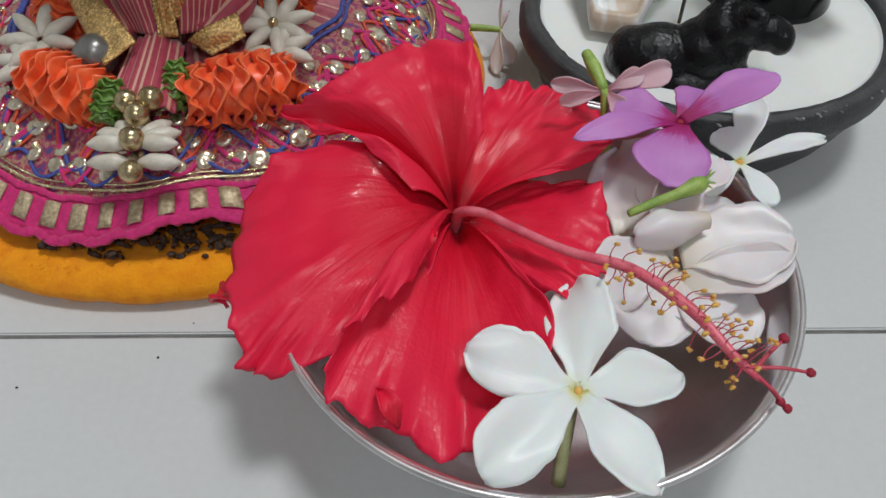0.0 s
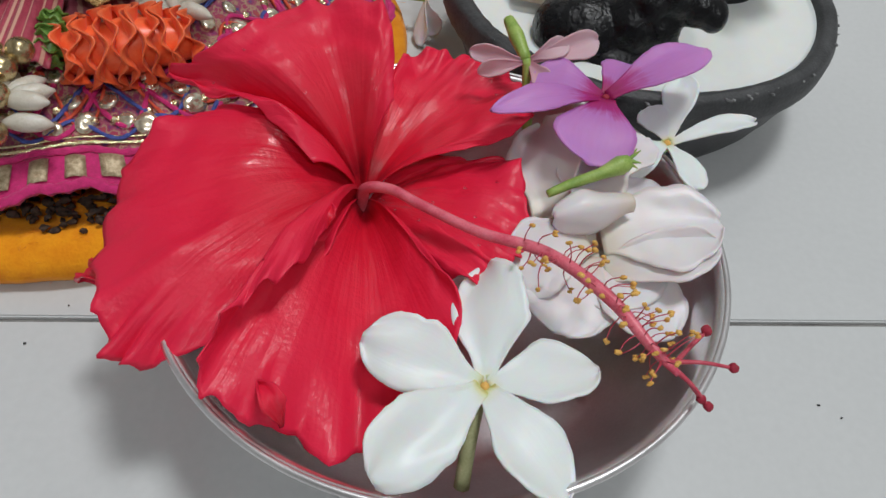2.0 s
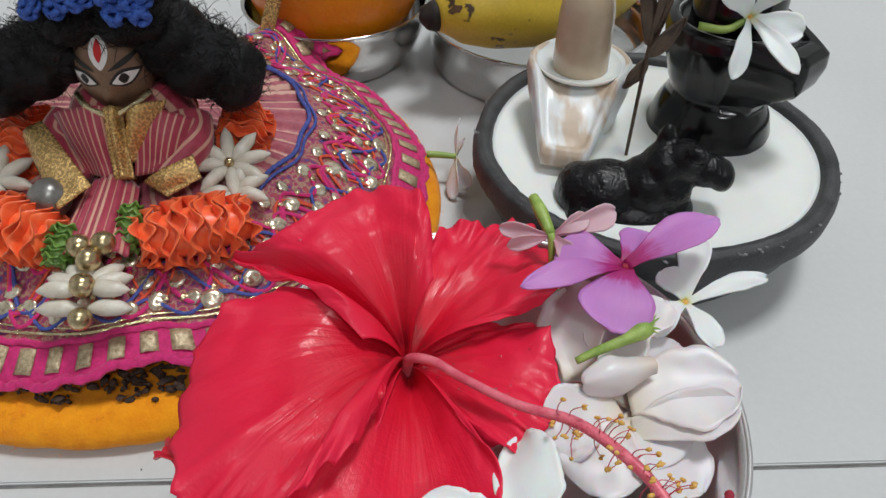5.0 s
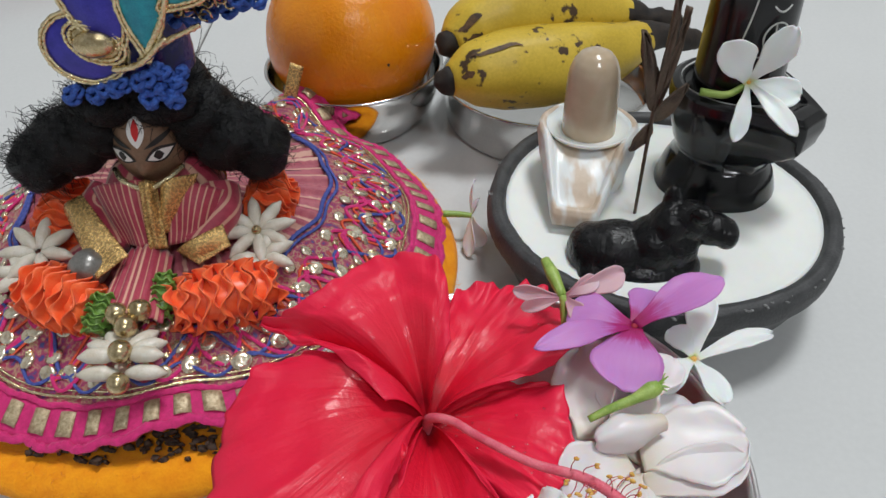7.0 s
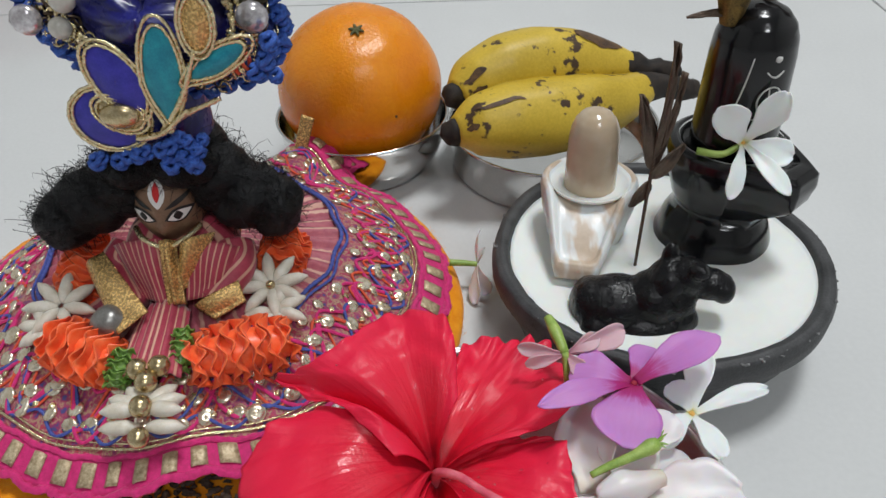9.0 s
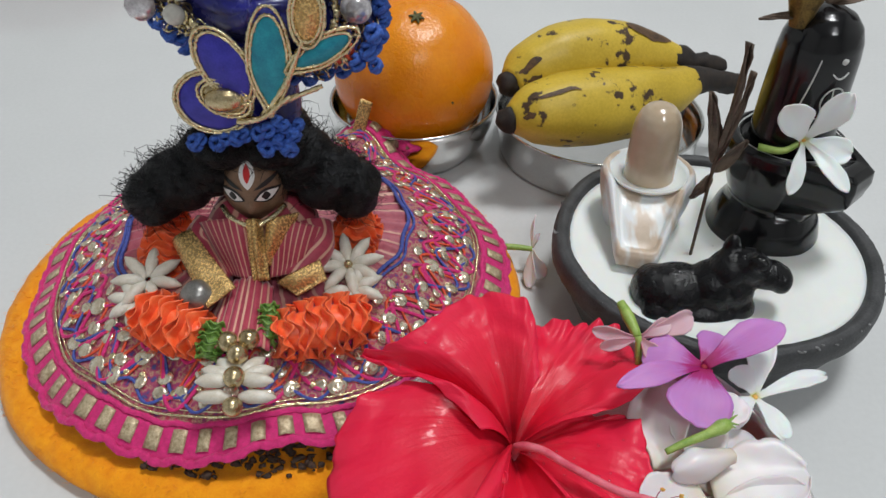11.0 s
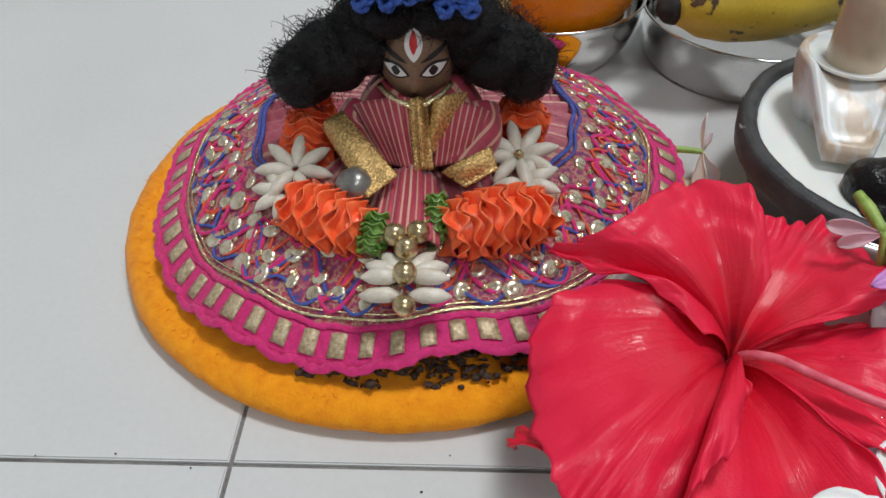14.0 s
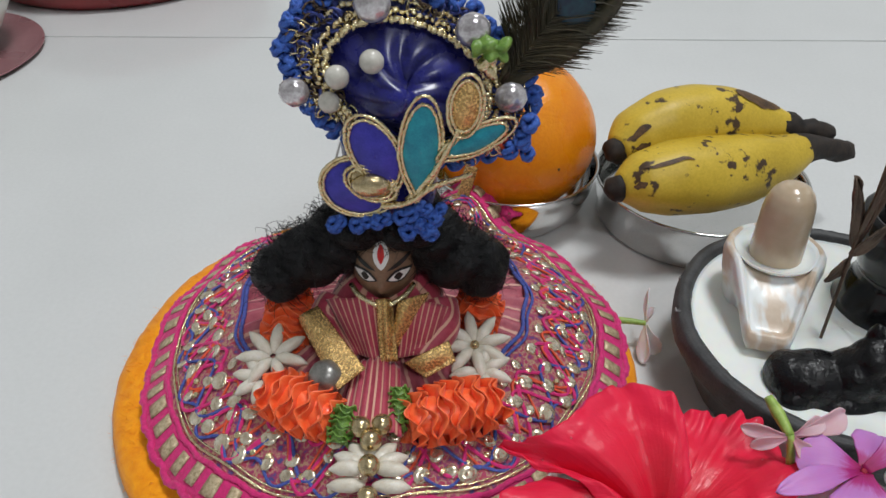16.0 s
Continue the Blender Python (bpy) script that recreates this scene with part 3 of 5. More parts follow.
        part("anther", bm, M["anther"], fil)
    # calyx and stalk below, resting on the dish
    bm = bm_new()
    tube(bm, [(0.0020, 0.1250, 0.0205), (0.003, 0.124, 0.012), (0.004, 0.121, 0.006), (0.005, 0.118, 0.0042)], [0.003, 0.0035, 0.0022, 0.0016], 16, 10)
    part("calyx_stalk", bm, M["green"], flower, "green calyx and stalk")
    # drops of water
    bm = bm_new()
    for k in range(60):
        r = rnd.uniform(0.08, 0.9) if k > 14 else rnd.uniform(0.03, 0.14)
        j = rnd.choice((0, 1, 2, 3, 4))
        p = fan_point(c, petals[j], r, rnd.uniform(0.2, 0.8), RISE[j])
        blob(bm, p, (0.00032, 0.00032, 0.00024), 1)
    tagged(part("water_drops", bm, M["drop"], flower, "tiny clear water drops"), kind="stuff")
    return flower


def fan_point(c, tips, u, v, rise=0.6):
    t = spline(tips, 40)[round(v * 40)]
    q = Vector(c).lerp(t, u)
    q.z = c[2] + (t.z - c[2]) * (1.22 * u ** rise - 0.22 * u ** 3) + 0.0010
    return q


def glassy(name, tint, rough):
    m = bpy.data.materials.new(name)
    m.use_nodes = True
    p = m.node_tree.nodes["Principled BSDF"]
    p.inputs["Base Color"].default_value = (*tint, 1)
    p.inputs["Transmission Weight"].default_value = 1.0
    p.inputs["Roughness"].default_value = rough
    p.inputs["IOR"].default_value = 1.33
    return m


M["drop"] = glassy("water_drop", (1, 1, 1), 0.02)


def five_petal(name, label, centre, tips, mat, width, up=(0, -0.15, 1), eye=None, stalk=None, seed=0.0, arch=0.08, fat=0.66, cup=0.12, stalk_mat="green", ruffle=0.12, stalk_r=0.0011, twist=0.35):
    """A flower of separate blades round a small eye, with its tube below."""
    f = thing(name, centre, label, "flower")
    c = Vector(centre)
    for k, t in enumerate(tips):
        t = Vector(t)
        d = (t - c).normalized()
        part("petal", round_petal(c + d * 0.0006 + V(0, 0, 0.00012 * k), t, up, width[k] if isinstance(width, (list, tuple)) else width, arch, cup, twist, fat, seed + 3.7 * k, wave=ruffle * 0.5), M[mat], f, solid=0.00035)
    if eye:
        bm = bm_new()
        blob(bm, c + V(0, -0.0001, 0.0004), (0.0008, 0.0008, 0.0006), 2, 0.0002, 1500)
        part("flower_eye", bm, M[eye], f)
    if stalk:
        bm = bm_new()
        tube(bm, stalk, [stalk_r * 0.8, stalk_r, stalk_r * 1.1], 12, 8)
        part("flower_tube", bm, M[stalk_mat], f, "pale green flower tube")
    return f


# ---- the steel dish and what lies in it ----
def rolled_rim(c, r, z, thick, mat, parent):
    """The rolled edge of a steel vessel."""
    bm = bm_new()
    lathe(bm, [(r + math.cos(k / 10 * math.tau) * thick, z + math.sin(k / 10 * math.tau) * thick) for k in range(11)], c, 120)
    part("rolled_rim", bm, mat, parent)


def build_dish():
    c = (0.0185, 0.1084, 0.0)
    dish = thing("steel_dish", c, "shallow stainless steel dish filled with fresh flowers", "dish")
    bm = bm_new()
    prof = [(0.0, 0.0012), (0.030, 0.0012), (0.033, 0.0), (0.035, 0.0), (0.0375, 0.002), (0.045, 0.010), (0.0505, 0.020), (0.0534, 0.0285), (0.0540, 0.0292),
            (0.0550, 0.0298), (0.0550, 0.0304), (0.0538, 0.0306), (0.0528, 0.0298), (0.0520, 0.0280), (0.0492, 0.020), (0.0437, 0.0106), (0.0365, 0.0034), (0.030, 0.0024), (0.0, 0.0024)]
    lathe(bm, prof, c, 120, 0, 0.0, 0, 2)
    part("dish_body", bm, M["steel"], dish)
    rolled_rim(c, 0.0545, 0.0303, 0.0007, M["steel"], dish)
    return dish


build_dish()
build_hibiscus()

five_petal("white_jasmine_flower", "fresh white five-petalled flower with yellow eye on the red hibiscus", (0.0237, 0.0740, 0.0315),
           [(0.0035, 0.0815, 0.0345), (0.0262, 0.0972, 0.0350), (0.0432, 0.0775, 0.0315), (0.0345, 0.0545, 0.0310), (0.0050, 0.0580, 0.0315)],
           "white_petal", [0.0124, 0.0134, 0.0130, 0.0130, 0.0136], eye="anther", stalk=[(0.0232, 0.0736, 0.031), (0.0215, 0.068, 0.026), (0.0205, 0.063, 0.0175)], seed=2.0, stalk_r=0.0013, ruffle=0.20, stalk_mat="pale_stalk", twist=0.5, fat=0.58)
five_petal("purple_periwinkle_flower", "bright purple periwinkle flower with a magenta eye on pale petals", (0.0522, 0.1355, 0.0432),
           [(0.0272, 0.1265, 0.0458), (0.0370, 0.1400, 0.0430), (0.0610, 0.1475, 0.0420), (0.0755, 0.1465, 0.0472), (0.0470, 0.1190, 0.0395)],
           "purple_petal", [0.0062, 0.0125, 0.0120, 0.0105, 0.0170], eye="stigma", stalk=[(0.0523, 0.1355, 0.0425), (0.053, 0.135, 0.034), (0.0535, 0.134, 0.0250)], seed=9.0, arch=0.12, fat=0.62, cup=0.05, stalk_mat="pink_petal", twist=0.2)
five_petal("small_white_flower", "white five-petalled flower tucked at the edge of the dish", (0.0682, 0.1343, 0.0322),
           [(0.0750, 0.1530, 0.0362), (0.0895, 0.1405, 0.0332), (0.0725, 0.1215, 0.0305), (0.0565, 0.1255, 0.0320), (0.0642, 0.1425, 0.0350)],
           "white_petal", [0.0078, 0.0062, 0.0072, 0.0080, 0.0070], eye="anther", stalk=[(0.0682, 0.1343, 0.0318), (0.066, 0.133, 0.028), (0.062, 0.130, 0.020)], seed=21.0, arch=0.12)
five_petal("pale_pink_flower", "wilting pale pink periwinkle turned on its side, with a green calyx", (0.0365, 0.1440, 0.0455),
           [(0.0245, 0.1475, 0.0455), (0.0260, 0.1430, 0.0435), (0.0525, 0.1520, 0.0465), (0.0450, 0.1480, 0.0480), (0.0410, 0.1400, 0.0420)],
           "pink_petal", [0.0040, 0.0036, 0.0060, 0.0044, 0.0050], stalk=[(0.0362, 0.1440, 0.0465), (0.0370, 0.1410, 0.0390), (0.0385, 0.1370, 0.0260)], seed=33.0, arch=0.15, cup=0.4, up=(0, -0.8, 0.6))
bm = bm_new()
tube(bm, [(0.0362, 0.1442, 0.0460), (0.0345, 0.1500, 0.0478), (0.0330, 0.1545, 0.0490)], [0.0012, 0.0017, 0.0012], 10, 8)
tagged(part("green_calyx", bm, M["green"]), "small fresh green calyx on the pink flower", "calyx")


def build_rose():
    """A loosened pale rose: broad cupped petals heaped on one side of the dish."""
    rose = thing("pale_rose", (0.050, 0.104, 0.008), "heap of loosened pale pink-white rose petals in the dish", "flower")
    # base, tip, up, width, arch, cup, roll
    rows = [
        ((0.0500, 0.1100, 0.0290), (0.0735, 0.1105, 0.0330), (0.05, -0.3, 1), 0.0200, 0.03, 0.06, 0.02),
        ((0.0560, 0.1140, 0.0350), (0.0395, 0.1090, 0.0350), (0.1, -0.6, 1), 0.0085, 0.06, -0.9, 0.02),
        ((0.0400, 0.1130, 0.0310), (0.0412, 0.1375, 0.0355), (-0.4, -0.4, 1), 0.0165, 0.10, 0.30, 0.05),
        ((0.0470, 0.1120, 0.0310), (0.0500, 0.1315, 0.0345), (0.1, -0.4, 1), 0.0160, 0.10, 0.20, 0.05),
        ((0.0470, 0.1085, 0.0295), (0.0310, 0.1020, 0.0305), (0.0, -0.3, 1), 0.0140, 0.05, 0.10, 0.04),
        ((0.0500, 0.1035, 0.0260), (0.0720, 0.1060, 0.0310), (0.1, -0.5, 1), 0.0120, 0.05, 0.25, -0.03),
        ((0.0500, 0.1080, 0.0265), (0.0620, 0.0900, 0.0225), (0.1, -0.2, 1), 0.0200, 0.03, 0.15, 0.03),
        ((0.0460, 0.1065, 0.0275), (0.0395, 0.0890, 0.0255), (-0.1, -0.2, 1), 0.0180, 0.04, 0.12, 0.04),
        ((0.0540, 0.1220, 0.0350), (0.0618, 0.1310, 0.0368), (0.2, -0.4, 1), 0.0090, 0.08, 0.10, 0.05),
        ((0.0450, 0.1120, 0.0240), (0.0620, 0.1000, 0.0245), (0.0, -0.2, 1), 0.0240, 0.06, 0.10, 0.05),
        ((0.0420, 0.1080, 0.0285), (0.0330, 0.0965, 0.0290), (-0.1, -0.2, 1), 0.0115, 0.10, 0.10, 0.10),
        ((0.0500, 0.1090, 0.0260), (0.0620, 0.1250, 0.0310), (0.1, -0.3, 1), 0.0170, 0.08, 0.20, 0.04),
    ]
    for k, (a, b, up, w, arch, cup, roll) in enumerate(rows):
        part("petal", round_petal(a, b, up, w, arch, cup, 0.25, 0.58, 1.3 + 2.1 * k, 0.45, 0.09, 26, 16, roll), M["rose_petal"], rose, solid=0.0003)
    bm = bm_new()
    blob(bm, (0.049, 0.105, 0.0125), (0.006, 0.006, 0.007), 3, 0.001, 300)
    part("receptacle", bm, M["rose_petal"], rose, "pale core under the petals")
    return rose


build_rose()
bm = bm_new()
tube(bm, [(0.0385, 0.1140, 0.0365), (0.0430, 0.1155, 0.0378), (0.0490, 0.1172, 0.0392), (0.0530, 0.1190, 0.0398), (0.0548, 0.1198, 0.0400)], [0.0008, 0.0010, 0.0012, 0.0020, 0.0016], 20, 8)
for k in range(5):
    a = k * math.tau / 5
    tube(bm, [(0.0540, 0.1195, 0.0400), (0.0556, 0.1203 + 0.0010 * math.sin(a), 0.0402 + 0.0010 * math.cos(a)), (0.0570, 0.1208 + 0.0022 * math.sin(a), 0.0402 + 0.0020 * math.cos(a))], [0.0006, 0.0004, 0.0001], 5, 5)
tagged(part("flower_stalk", bm, M["green"]), "short fresh green flower stalk with pointed sepals", "stalk")


# ---- the black stone bowl of milk ----
def build_stone_bowl():
    c = (0.0770, 0.2038, 0.0)
    bowl = thing("stone_bowl", c, "dark grey carved stone bowl with a worn rim, full of milk", "bowl")
    bm = bm_new()
    prof = [(0.0, 0.003), (0.030, 0.003), (0.038, 0.0), (0.0415, 0.0), (0.0455, 0.006), (0.0490, 0.0130), (0.0510, 0.0185), (0.0528, 0.0215), (0.0540, 0.0235), (0.0543, 0.0275), (0.0535, 0.0308),
            (0.0515, 0.0318), (0.0495, 0.0310), (0.0482, 0.0285), (0.0465, 0.022), (0.0400, 0.012), (0.020, 0.008), (0.0, 0.008)]
    lathe(bm, prof, c, 160, 0, 0.0012, 7.0, 3)
    for v in bm.verts:
        v.co += V(1, 1, 0.5) * 0.0003 * noise.noise(v.co * 420)
        v.co.z = max(v.co.z, 0.0)
    part("bowl_body", bm, M["bowl_stone"], bowl)
    rnd = random.Random(3)
    bm = bm_new()
    for k in range(70):
        a = rnd.uniform(-1.75, 0.35) if k < 52 else rnd.uniform(2.2, 4.2)
        r = 0.0541 + rnd.uniform(-0.0022, 0.0001)
        z = 0.0303 - abs(r - 0.0515) * 0.15 + 0.0004
        blob(bm, (c[0] + math.cos(a) * r, c[1] + math.sin(a) * r, z), (rnd.uniform(0.0003, 0.0014), rnd.uniform(0.0003, 0.0007), 0.0004), 1, 0.0005, 1500, turn=Euler((0, 0.5, a + math.pi / 2)), seed=k)
    tagged(part("worn_rim_chips", bm, M["chip"], bowl, "pale chipped wear along the rim"), kind="stuff")
    bm = bm_new()
    prof = [(0.0, 0.0284), (0.044, 0.0284), (0.0470, 0.0286), (0.0486, 0.0291), (0.0484, 0.0275), (0.046, 0.022), (0.0, 0.020)]
    lathe(bm, prof, c, 128, 0, 0.0008, 7.0)
    tagged(part("milk", bm, M["milk"]), "still white milk filling the stone bowl", "milk")


build_stone_bowl()


def drawn_out(a, r, reach, tip, way):
    """The outline of a round base drawn out to one side into a spout of half-width tip."""
    d = (a - way + math.pi) % math.tau - math.pi
    if abs(d) >= math.pi / 2 or reach <= r:
        return r
    nx, ny = r - tip, reach
    line = r * reach / max(1e-6, nx * math.cos(d) + ny * abs(math.sin(d)))
    return min(max(r * 0.98, line) if abs(d) > 0.9 else line, reach / max(0.05, math.cos(d)))


def build_beige_idol():
    cx, cy = 0.0555, 0.2205
    t = thing("beige_stone_lingam", (cx, cy, 0.009), "small polished beige stone pillar on a spouted base, streaked with milk", "stone idol")
    bm = bm_new()
    prof = [(0.0, 0.0742), (0.0025, 0.0739), (0.0048, 0.0727), (0.0065, 0.0706), (0.0076, 0.0676), (0.0081, 0.064), (0.0083, 0.056), (0.0085, 0.046), (0.0085, 0.043)]
    lathe(bm, prof, (cx, cy, 0), 48, 0, 0.0, 0, 3)
    part("pillar", bm, M["beige"], t, "smooth rounded beige pillar")
    # the base: a cup drawn out into a spout that slopes down to the front
    dx, dy = -0.27, -0.963
    prof = [(0.0, 0.0455), (0.0085, 0.0455), (0.0118, 0.0465), (0.0132, 0.0482), (0.0146, 0.0490), (0.0158, 0.0480), (0.0163, 0.045), (0.0154, 0.038), (0.0138, 0.032), (0.0130, 0.024), (0.0135, 0.012), (0.0130, 0.0092)]
    n = len(prof) - 1

    def f(u, v):
        k = u * n
        i = min(int(k), n - 1)
        r = prof[i][0] + (prof[i + 1][0] - prof[i][0]) * (k - i)
        z = prof[i][1] + (prof[i + 1][1] - prof[i][1]) * (k - i)
        a = v * math.tau
        k2 = min(1.0, max(0.0, (z - 0.029) / 0.016)) * min(1.0, r / 0.012)
        rr = drawn_out(a, r, r + 0.0160 * k2, 0.30 * r + 0.0016, math.atan2(dy, dx))
        far = max(0.0, rr * math.cos(a - math.atan2(dy, dx)) - 0.010) / 0.024
        return V(cx + math.cos(a) * rr, cy + math.sin(a) * rr, z - 0.0145 * far * k2)
    bm = bm_new()
    surf(bm, f, n * 3, 96, 0, True)
    part("spouted_base", bm, M["milky"], t, "beige spouted base with runs of milk")
    bm = bm_new()
    lathe(bm, [(0.0083, 0.0466), (0.0100, 0.0470), (0.0124, 0.0476), (0.0134, 0.0487), (0.0128, 0.0470), (0.0083, 0.0455)], (cx, cy, 0), 60, 0, 0.0005, 4.0)
    part("milk_ring", bm, M["milk"], t, "milk pooled round the pillar")


build_beige_idol()


def build_cow():
    """One plain carved lump in the form of a resting bull."""
    bm = bm_new()
    for c, r, turn in (((0.0575, 0.1785, 0.0305), (0.0135, 0.0098, 0.0098), 0.0), ((0.0510, 0.1795, 0.0305), (0.0072, 0.0090, 0.0085), 0.0), ((0.0680, 0.1775, 0.0325), (0.0088, 0.0088, 0.0105), 0.0),
                       ((0.0718, 0.1775, 0.0395), (0.0066, 0.0068, 0.0080), 0.0), ((0.0770, 0.1765, 0.0430), (0.0068, 0.0058, 0.0058), -0.3), ((0.0832, 0.1745, 0.0410), (0.0058, 0.0050, 0.0050), -0.3),
                       ((0.0868, 0.1735, 0.0400), (0.0036, 0.0048, 0.0046), -0.3), ((0.0722, 0.1805, 0.0478), (0.0026, 0.0022, 0.0044), 0.0), ((0.0780, 0.1718, 0.0478), (0.0030, 0.0020, 0.0026), -0.5),
                       ((0.0660, 0.1712, 0.0270), (0.0110, 0.0050, 0.0050), 0.0), ((0.0765, 0.1725, 0.0290), (0.0048, 0.0045, 0.0056), 0.0), ((0.0600, 0.1785, 0.0200), (0.0150, 0.0085, 0.0112), 0.0),
                       ((0.0745, 0.1745, 0.0345), (0.0056, 0.0056, 0.0070), -0.3), ((0.0520, 0.1725, 0.0275), (0.0065, 0.0045, 0.0055), 0.3)):
        blob(bm, c, r, 3, 0.0004, 210, turn=Euler((0, 0, turn)))
    ob = part("stone_bull_figure", bm, M["bull_stone"])
    md = ob.modifiers.new("merge", "REMESH")
    md.mode, md.voxel_size, md.use_smooth_shade = "VOXEL", 0.0006, True
    md = ob.modifiers.new("soften", "SMOOTH")
    md.factor, md.iterations = 0.5, 5
    tagged(ob, "small glossy black stone bull resting in the milk", "figurine")


build_cow()


def build_black_idol():
    cx, cy = 0.0980, 0.2165
    t = thing("black_stone_lingam", (cx, cy, 0.009), "glossy black stone pillar with scratched marks on a spouted base", "stone idol")
    bm = bm_new()
    prof = [(0.0, 0.1085), (0.004, 0.1080), (0.0075, 0.1062), (0.0102, 0.1030), (0.0116, 0.099), (0.0122, 0.094), (0.0126, 0.080), (0.0130, 0.066), (0.0131, 0.058)]
    lathe(bm, prof, (cx, cy, 0), 64, 0, 0, 0, 3)
    part("pillar", bm, M["stone"], t, "round-topped black pillar")
    dx, dy = 0.60, -0.80
    prof = [(0.0, 0.0625), (0.0132, 0.0625), (0.0148, 0.0630), (0.0156, 0.0644), (0.0172, 0.0650), (0.0188, 0.0640), (0.0192, 0.0600), (0.0182, 0.0530), (0.0160, 0.0460), (0.0145, 0.0425), (0.0148, 0.0400), (0.0172, 0.0350), (0.0192, 0.0285), (0.0192, 0.0095)]
    n = len(prof) - 1

    def f(u, v):
        k = u * n
        i = min(int(k), n - 1)
        r = prof[i][0] + (prof[i + 1][0] - prof[i][0]) * (k - i)
        z = prof[i][1] + (prof[i + 1][1] - prof[i][1]) * (k - i)
        a = v * math.tau
        ca, sa = math.cos(a), math.sin(a)
        facet = 1.0 / max(math.cos((a + 0.25) % (math.tau / 7) - math.pi / 7), 0.85)
        mixf = min(1, max(0, (r - 0.0135) / 0.004)) * (1.0 if z < 0.0575 else 0.35) * (0.45 if z < 0.045 else 0.8)
        k2 = min(1.0, max(0.0, (z - 0.040) / 0.014)) * min(1.0, max(0.0, (r - 0.012) / 0.005))
        rr = drawn_out(a, r, r + 0.0085 * k2, 0.30 * r, math.atan2(dy, dx)) * (1 + (facet * 0.95 - 1) * mixf * 0.35)
        q = V(cx + ca * rr, cy + sa * rr, z - 0.0030 * k2 * max(0.0, rr - 0.019) / 0.016)
        q += V(ca, sa, 0.3) * 0.0006 * noise.noise(q * 110) * mixf
        return q
    bm = bm_new()
    surf(bm, f, n * 4, 140, 0, True)
    part("spouted_base", bm, M["stone"], t, "black faceted base with a pointed spout")
    bm = bm_new()
    lathe(bm, [(0.0128, 0.0612), (0.0142, 0.0618), (0.0153, 0.0632), (0.0162, 0.0650), (0.0150, 0.0625), (0.0128, 0.0600)], (cx, cy, 0), 60, 0, 0.0006, 9.0)
    part("milk_ring", bm, M["milk"], t, "milk left in the rim round the pillar")
    # pale scratched marks on the side of the pillar
    def on(a, z, lift=0.00012):
        r = 0.0130 - (z - 0.066) * 0.0286 + lift
        a = math.radians(a) + math.atan2(-1, -0.12)
        return (cx + math.cos(a) * r, cy + math.sin(a) * r, z)
    marks = [[on(-12 + 24 * k / 8 + 20, 0.0925 - 0.0016 * math.sin(math.pi * k / 8)) for k in range(9)],
             [on(20 + 17 * math.cos(k * math.tau / 14), 0.0835 + 0.0044 * math.sin(k * math.tau / 14)) for k in range(15)],
             [on(16, 0.0876), on(18, 0.0835), on(21, 0.0792)],
             [on(-2, 0.0782), on(20, 0.0774), on(40, 0.0782)],
             [on(-12, 0.0965), on(-17, 0.0885), on(-24, 0.0800)]]
    for pts in marks:
        bm = bm_new()
        tube(bm, pts, [0.00022, 0.0003, 0.00022], 28, 6)
        part("scratched_mark", bm, M["line"], t, "pale chalky scratched line")
    bm = bm_new()
    p = on(20, 0.0962)
    blob(bm, p, (0.0010, 0.0003, 0.0010), 2, 0.0002, 1500)
    part("scratched_dot", bm, M["line"], t, "pale chalky dot")
    # tarnished metal leaf ornament lying over the top of the pillar
    orn = thing("metal_leaf_ornament", (cx, cy, 0.1085), "tarnished brass cup and dark metal leaves resting on the black pillar", "ornament")
    bm = bm_new()
    lathe(bm, [(0.0025, 0.0), (0.0040, 0.006), (0.0062, 0.0125), (0.0068, 0.0130), (0.0058, 0.0118), (0.0034, 0.006), (0.002, 0.001)], (cx - 0.0095, cy - 0.002, 0.1030), 24, 0, 0.0012, 2.0, 2)
    part("brass_cup", bm, M["brass_leaf"], orn)
    part("leaf", petal((cx + 0.000, cy + 0.001, 0.1085), (cx + 0.0290, cy + 0.008, 0.1130), (0, -0.6, 1), 0.0075, 0.10, 0.2, 0.2, 0.5, 3.0), M["bronze"], orn, solid=0.0004)
    part("leaf", petal((cx - 0.002, cy, 0.1090), (cx + 0.0035, cy + 0.004, 0.1190), (0, -1, 0.4), 0.0070, 0.10, 0.2, 0.3, 0.5, 5.0), M["bronze"], orn, solid=0.0004)
    part("spike", petal((cx - 0.010, cy - 0.002, 0.1065), (cx - 0.0225, cy - 0.004, 0.1060), (0, -1, 1), 0.0022, 0.02, 0.2, 0.05, 0.3, 6.0), M["bronze"], orn, solid=0.0005)


build_black_idol()
five_petal("white_flower_on_pillar", "white five-petalled flower leaning on the black stone pillar", (0.0959, 0.2040, 0.0702),
           [(0.0850, 0.2000, 0.0850), (0.1035, 0.2010, 0.0885), (0.1095, 0.1990, 0.0680), (0.1060, 0.1880, 0.0618), (0.0905, 0.1925, 0.0580)],
           "white_petal", [0.0100, 0.0080, 0.0090, 0.0060, 0.0060], up=(0, -1, 0.45), eye="anther", stalk=[(0.0955, 0.2042, 0.0695), (0.090, 0.2030, 0.0672), (0.0835, 0.2060, 0.0668)], seed=41.0, arch=0.12)


